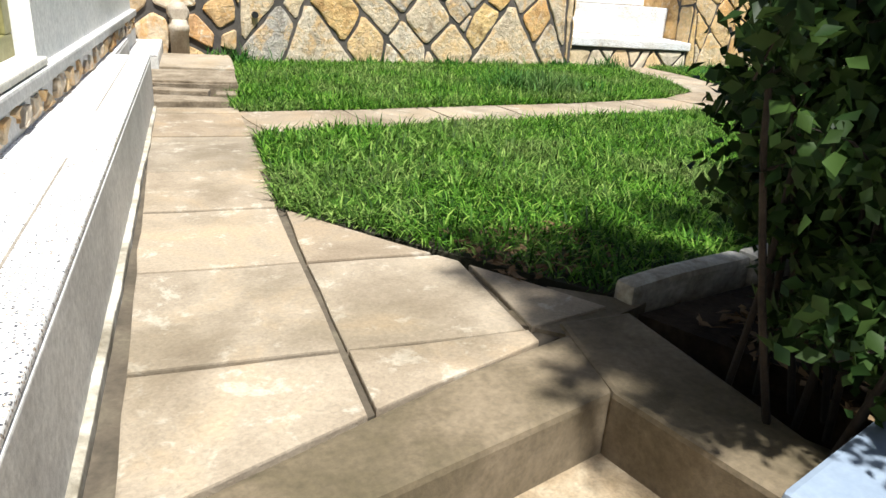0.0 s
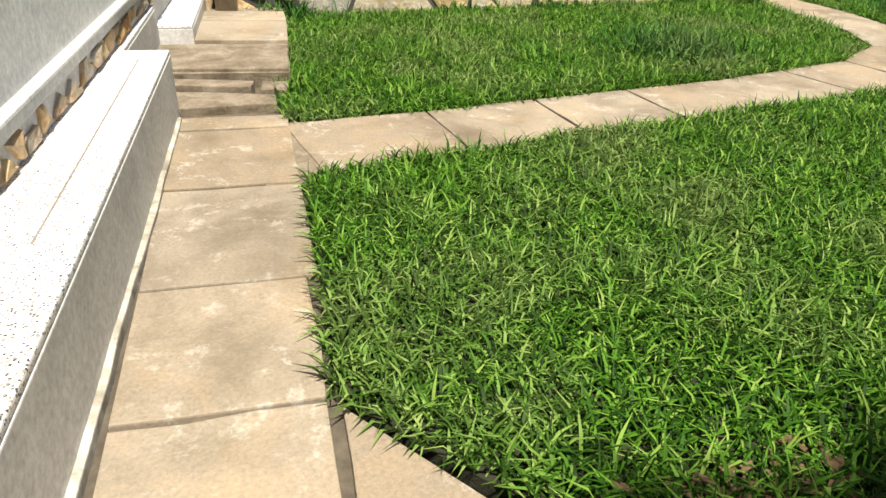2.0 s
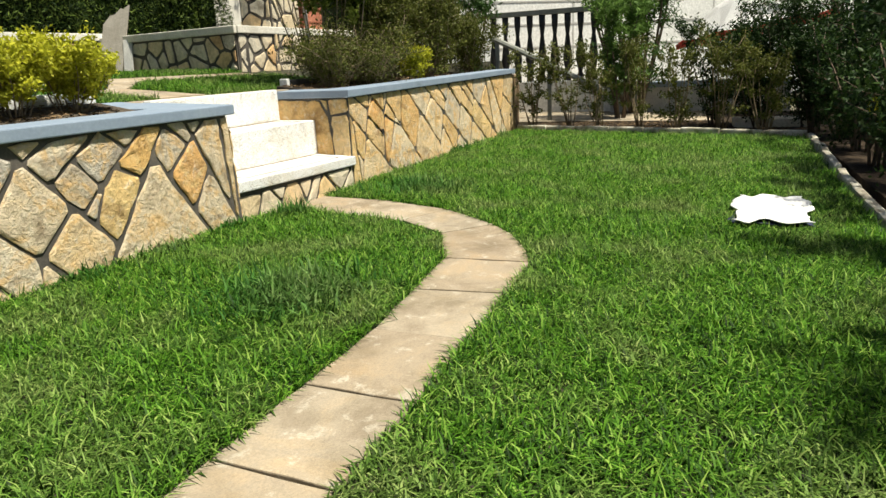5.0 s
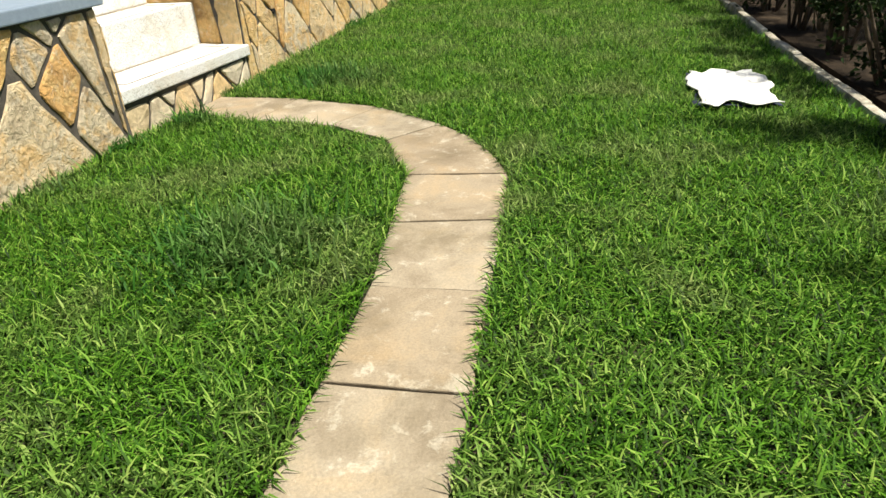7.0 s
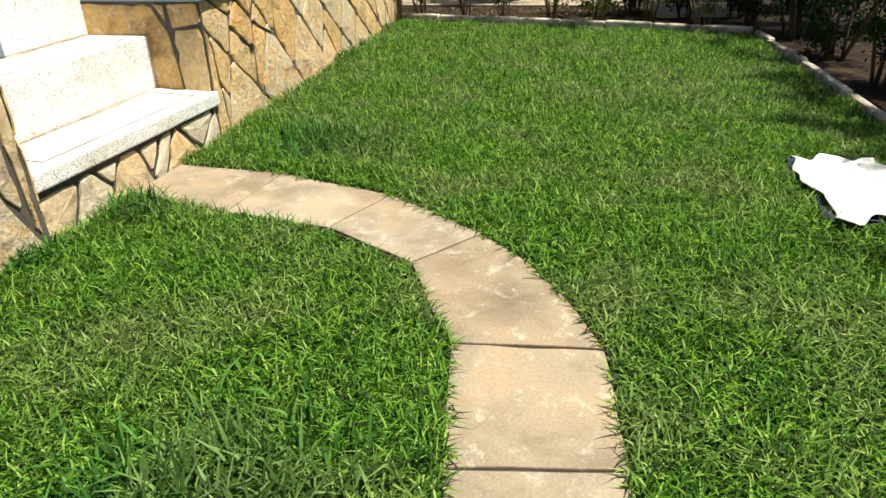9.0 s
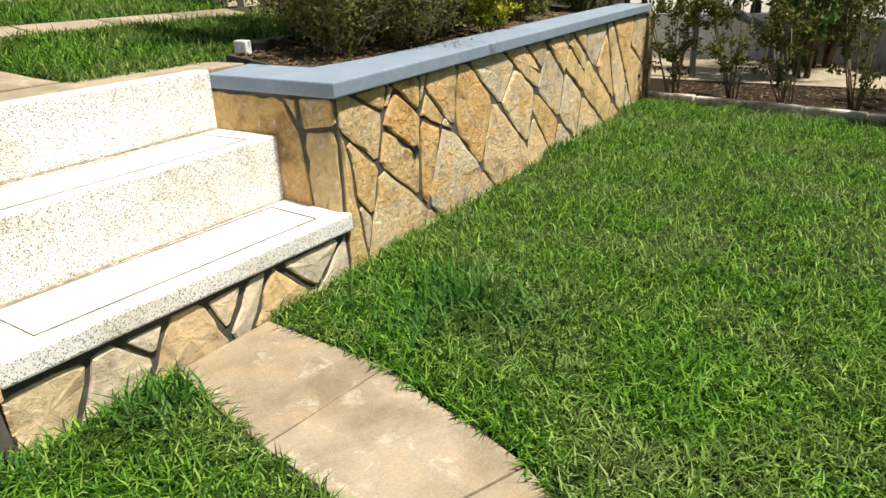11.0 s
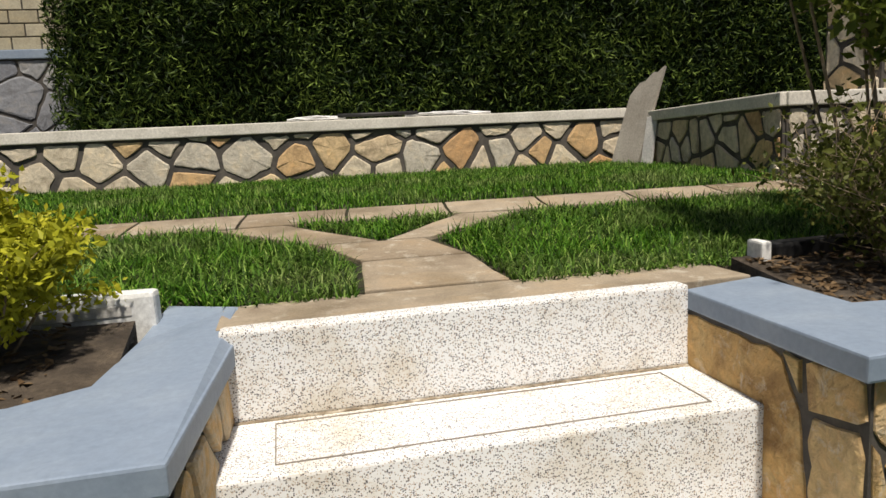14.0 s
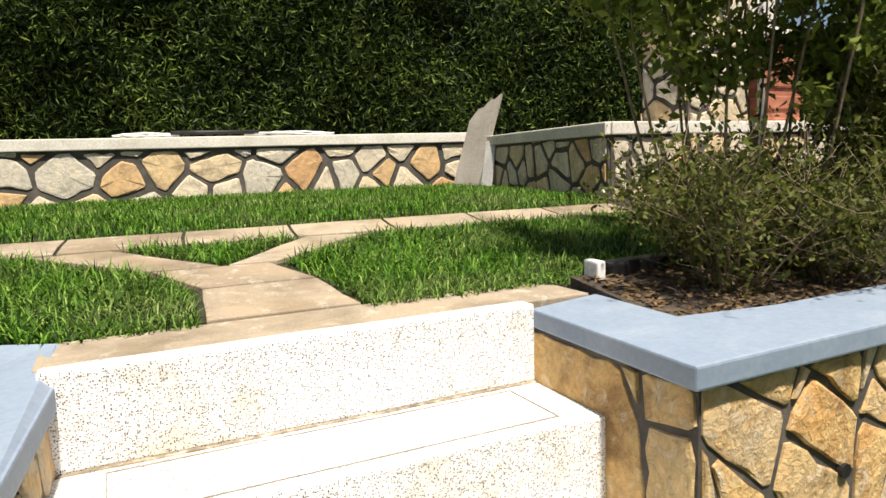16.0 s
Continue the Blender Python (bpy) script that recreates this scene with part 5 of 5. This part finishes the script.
# green bottle stuck on a stick in the bed
stake = thing("bottle_on_stick", "green plastic bottle stuck on a stick in the bed", "bottle", pose(4.15, 0.80, 0.79))
bm = bmesh.new()
tube(bm, [(0, 0, -0.03), (0.005, 0, 0.16), (0.01, 0, 0.30)], [0.012, 0.011, 0.009], 6)
part("stick", bm, M_WOOD, stake)
part("bottle", lathe([(0.018, 0.12), (0.02, 0.15), (0.042, 0.19), (0.045, 0.22), (0.041, 0.25), (0.045, 0.28), (0.045, 0.33), (0.03, 0.35)], 16), M_TEAL, stake, smooth=True)

# ---- cladding stones ----
# joints of the crazy paving along the wall: x and height of either end, the long ones first
WEST_JOINTS = [(1.52, 0.84, 0.86, -0.1), (-0.23, 0.84, 0.49, 0.15), (1.35, 0.62, 1.85, -0.1), (1.72, 0.67, 2.13, -0.1), (-0.57, 0.63, -0.85, -0.1), (-0.59, 0.49, -0.09, -0.1), (-0.42, 0.71, 0.1, 0.21), (0.5, 0.66, 0.99, 0.13), (1.98, 0.84, 2.02, 0.25), (1.91, 0.84, 1.49, 0.47), (0.43, 0.63, 0.09, 0.2), (1.37, 0.84, 0.97, 0.49), (1.05, 0.84, 0.65, 0.55), (-1.14, 0.84, -0.83, 0.47), (0.77, 0.84, 0.43, 0.63), (-0.26, 0.84, -0.57, 0.63)]
WEST_JOINTS += [(0.19, 0.84, 0.5, 0.66), (0.29, 0.84, 0.03, 0.61), (0.91, 0.84, 1.2, 0.64), (1.85, 0.46, 1.66, 0.2), (1.39, 0.84, 1.64, 0.65), (-0.57, 0.63, -0.83, 0.47), (0.71, 0.37, 0.49, 0.15), (0.09, 0.2, 0.05, -0.1), (-0.12, 0.42, -0.26, 0.19), (-0.83, 0.47, -1.0, 0.28), (0.49, 0.15, 0.47, -0.1), (0.97, 0.49, 0.88, 0.28), (-0.69, 0.84, -0.58, 0.64), (0.8, 0.63, 0.95, 0.46), (-0.14, 0.72, -0.26, 0.56), (1.07, 0.56, 1.2, 0.5)]
EAST_JOINTS = [(5.34, 0.84, 6.84, -0.1), (4.88, 0.84, 5.77, 0.14), (3.77, 0.62, 4.42, 0.11), (4.78, 0.43, 5.35, -0.1), (5.25, 0.53, 5.01, -0.1), (4.62, 0.46, 4.38, -0.1), (5.89, 0.43, 5.72, -0.1), (6.2, 0.84, 5.89, 0.43), (4.09, 0.65, 3.95, 0.18), (4.41, 0.6, 4.38, 0.15), (4.83, 0.84, 4.77, 0.43), (5.69, 0.84, 6.02, 0.59), (4.09, 0.84, 4.41, 0.6), (4.41, 0.58, 4.78, 0.43), (3.76, 0.84, 4.09, 0.66), (3.78, 0.61, 3.83, 0.29), (4.53, 0.84, 4.41, 0.6), (4.09, 0.59, 4.31, 0.44), (4.25, 0.84, 4.09, 0.65), (5.54, 0.65, 5.39, 0.49), (3.83, 0.29, 3.95, 0.18)]
EAST_JOINTS += [(6.51, 0.66, 6.25, -0.1), (7.01, 0.54, 7.64, 0.14), (6.94, 0.27, 7.57, -0.1), (6.91, 0.51, 6.73, -0.1), (6.33, 0.84, 6.86, 0.49), (5.88, 0.32, 6.31, -0.1), (7.64, 0.71, 8.02, 0.28), (6.01, 0.84, 6.45, 0.5), (7.49, 0.59, 7.69, 0.16), (8.21, 0.5, 8.62, 0.3), (8.01, 0.35, 8.05, -0.1), (8.17, 0.7, 8.04, 0.3), (7.4, 0.73, 7.17, 0.48), (7.63, 0.17, 7.53, -0.1), (6.91, 0.73, 6.91, 0.51)]
EAST_JOINTS.sort(key=lambda j: -math.hypot(j[2] - j[0], j[3] - j[1]))
SIDE_JOINTS = [(0.34, 0.82, 0.42, 0.60), (0.55, 0.80, 0.65, 0.63), (0.50, 0.52, 0.65, 0.63), (0.65, 0.63, 0.86, 0.66), (0.65, 0.63, 0.70, -0.05)]
BASE_JOINTS = [(2.87, 0.20, 2.97, -0.01), (3.12, 0.20, 2.98, -0.03), (3.25, 0.20, 3.12, -0.03), (3.33, 0.11, 3.48, -0.03), (2.75, 0.20, 2.62, -0.02), (2.49, 0.20, 2.63, 0.06), (2.45, 0.20, 2.32, -0.09), (3.66, 0.12, 3.51, -0.03)]
clad(wall_west, Matrix.Translation((-1.15, 0, -0.08)), 3.24, 0.863, 101, joint=0.012, proud=0.011, material=M_TAN, joints=WEST_JOINTS, at=(-1.15, -0.08), amber=[(-0.31, 0.53), (1.66, 0.44), (-0.05, 0.16), (1.24, 0.68), (1.10, 0.36)])
clad(wall_west, Matrix.Translation((-3.3, 0, -0.06)), 2.15, 0.843, 102, 0.34, 0.5, 0.024, 0.02)
clad(wall_west, Matrix.Translation((2.133, 0.0, 0.0)) @ pose(0, 0, 0, -2, 0, 86.5), 0.88, 0.77, 103, 0.14, 1.3, 0.013, material=M_OCHRE)
clad(wall_east, Matrix.Translation((3.74, 0, -0.08)), 4.88, wall_top(3.74) + 0.08, 104, joint=0.009, proud=0.011, slope=0.012, material=M_OCHRE, joints=EAST_JOINTS, at=(3.74, -0.08), amber=[(4.25, 0.64), (4.27, 0.33), (4.5, 0.34), (3.91, 0.39), (5.03, 0.51), (5.68, 0.68), (6.09, 0.3), (7.3, 0.24), (8.26, 0.1), (7.87, 0.58), (4.34, 0.74), (6.36, 0.65)])
clad(wall_east, Matrix.Translation((3.74, 0.86, 0.0)) @ pose(0, 0, 0, 0, 0, -90), 0.86, 0.80, 105, joint=0.012, proud=0.011, material=M_AMBER, joints=SIDE_JOINTS)
clad(steps, Matrix.Translation((2.125, 0.055, -0.085)) @ pose(0, 0, 0, 0, 0, -1.95), 1.61, 0.26, 106, joint=0.011, proud=0.012, material=M_CREAM, joints=BASE_JOINTS, at=(2.125, -0.085))
clad(back_wall, Matrix.Translation((1.0, 6.1, 1.10)), 9.0, 0.54, 107, 0.46, 0.56, 0.024, 0.014, material=M_CREAM)
clad(side, SM @ Matrix.Translation((0, 0, 1.08)), 2.95, 0.50, 108, 0.32, 0.50, 0.020, 0.014, material=M_CREAM)
clad(side, RM @ Matrix.Translation((0, 0, 1.05)), 3.2, 0.53, 109, 0.32, 0.50, 0.020, 0.014, material=M_CREAM)
clad(side, RM @ Matrix.Translation((0.80, 0.5, 1.05)) @ pose(0, 0, 0, 0, 0, -90), 0.52, 1.68, 113, 0.32, 0.44, 0.018, 0.014, material=M_CREAM)
clad(side, RM @ Matrix.Translation((0.80, -0.02, 1.05)), 0.72, 1.70, 112, 0.32, 0.44, 0.018, 0.014, material=M_CREAM)
clad(brick_house, Matrix.Translation((2.2, 0.0, 0.1)), 2.4, 1.40, 110, 0.46, 0.66, 0.014, 0.014, material=M_SHADESTONE)

brick = None
for j in range(20):
    for i in range(8):
        x = 2.2 + 0.30 * i + (0.15 if j % 2 else 0)
        if brick is None:
            brick = finish("brick", box(0, 0.285, 0.0, 0.09, 0, 0.128, 0.006), M_BRICK)
        ob = new("brick", brick)
        ob.parent = brick_house
        ob.matrix_basis = pose(x, 0.012, 1.605 + 0.142 * j)
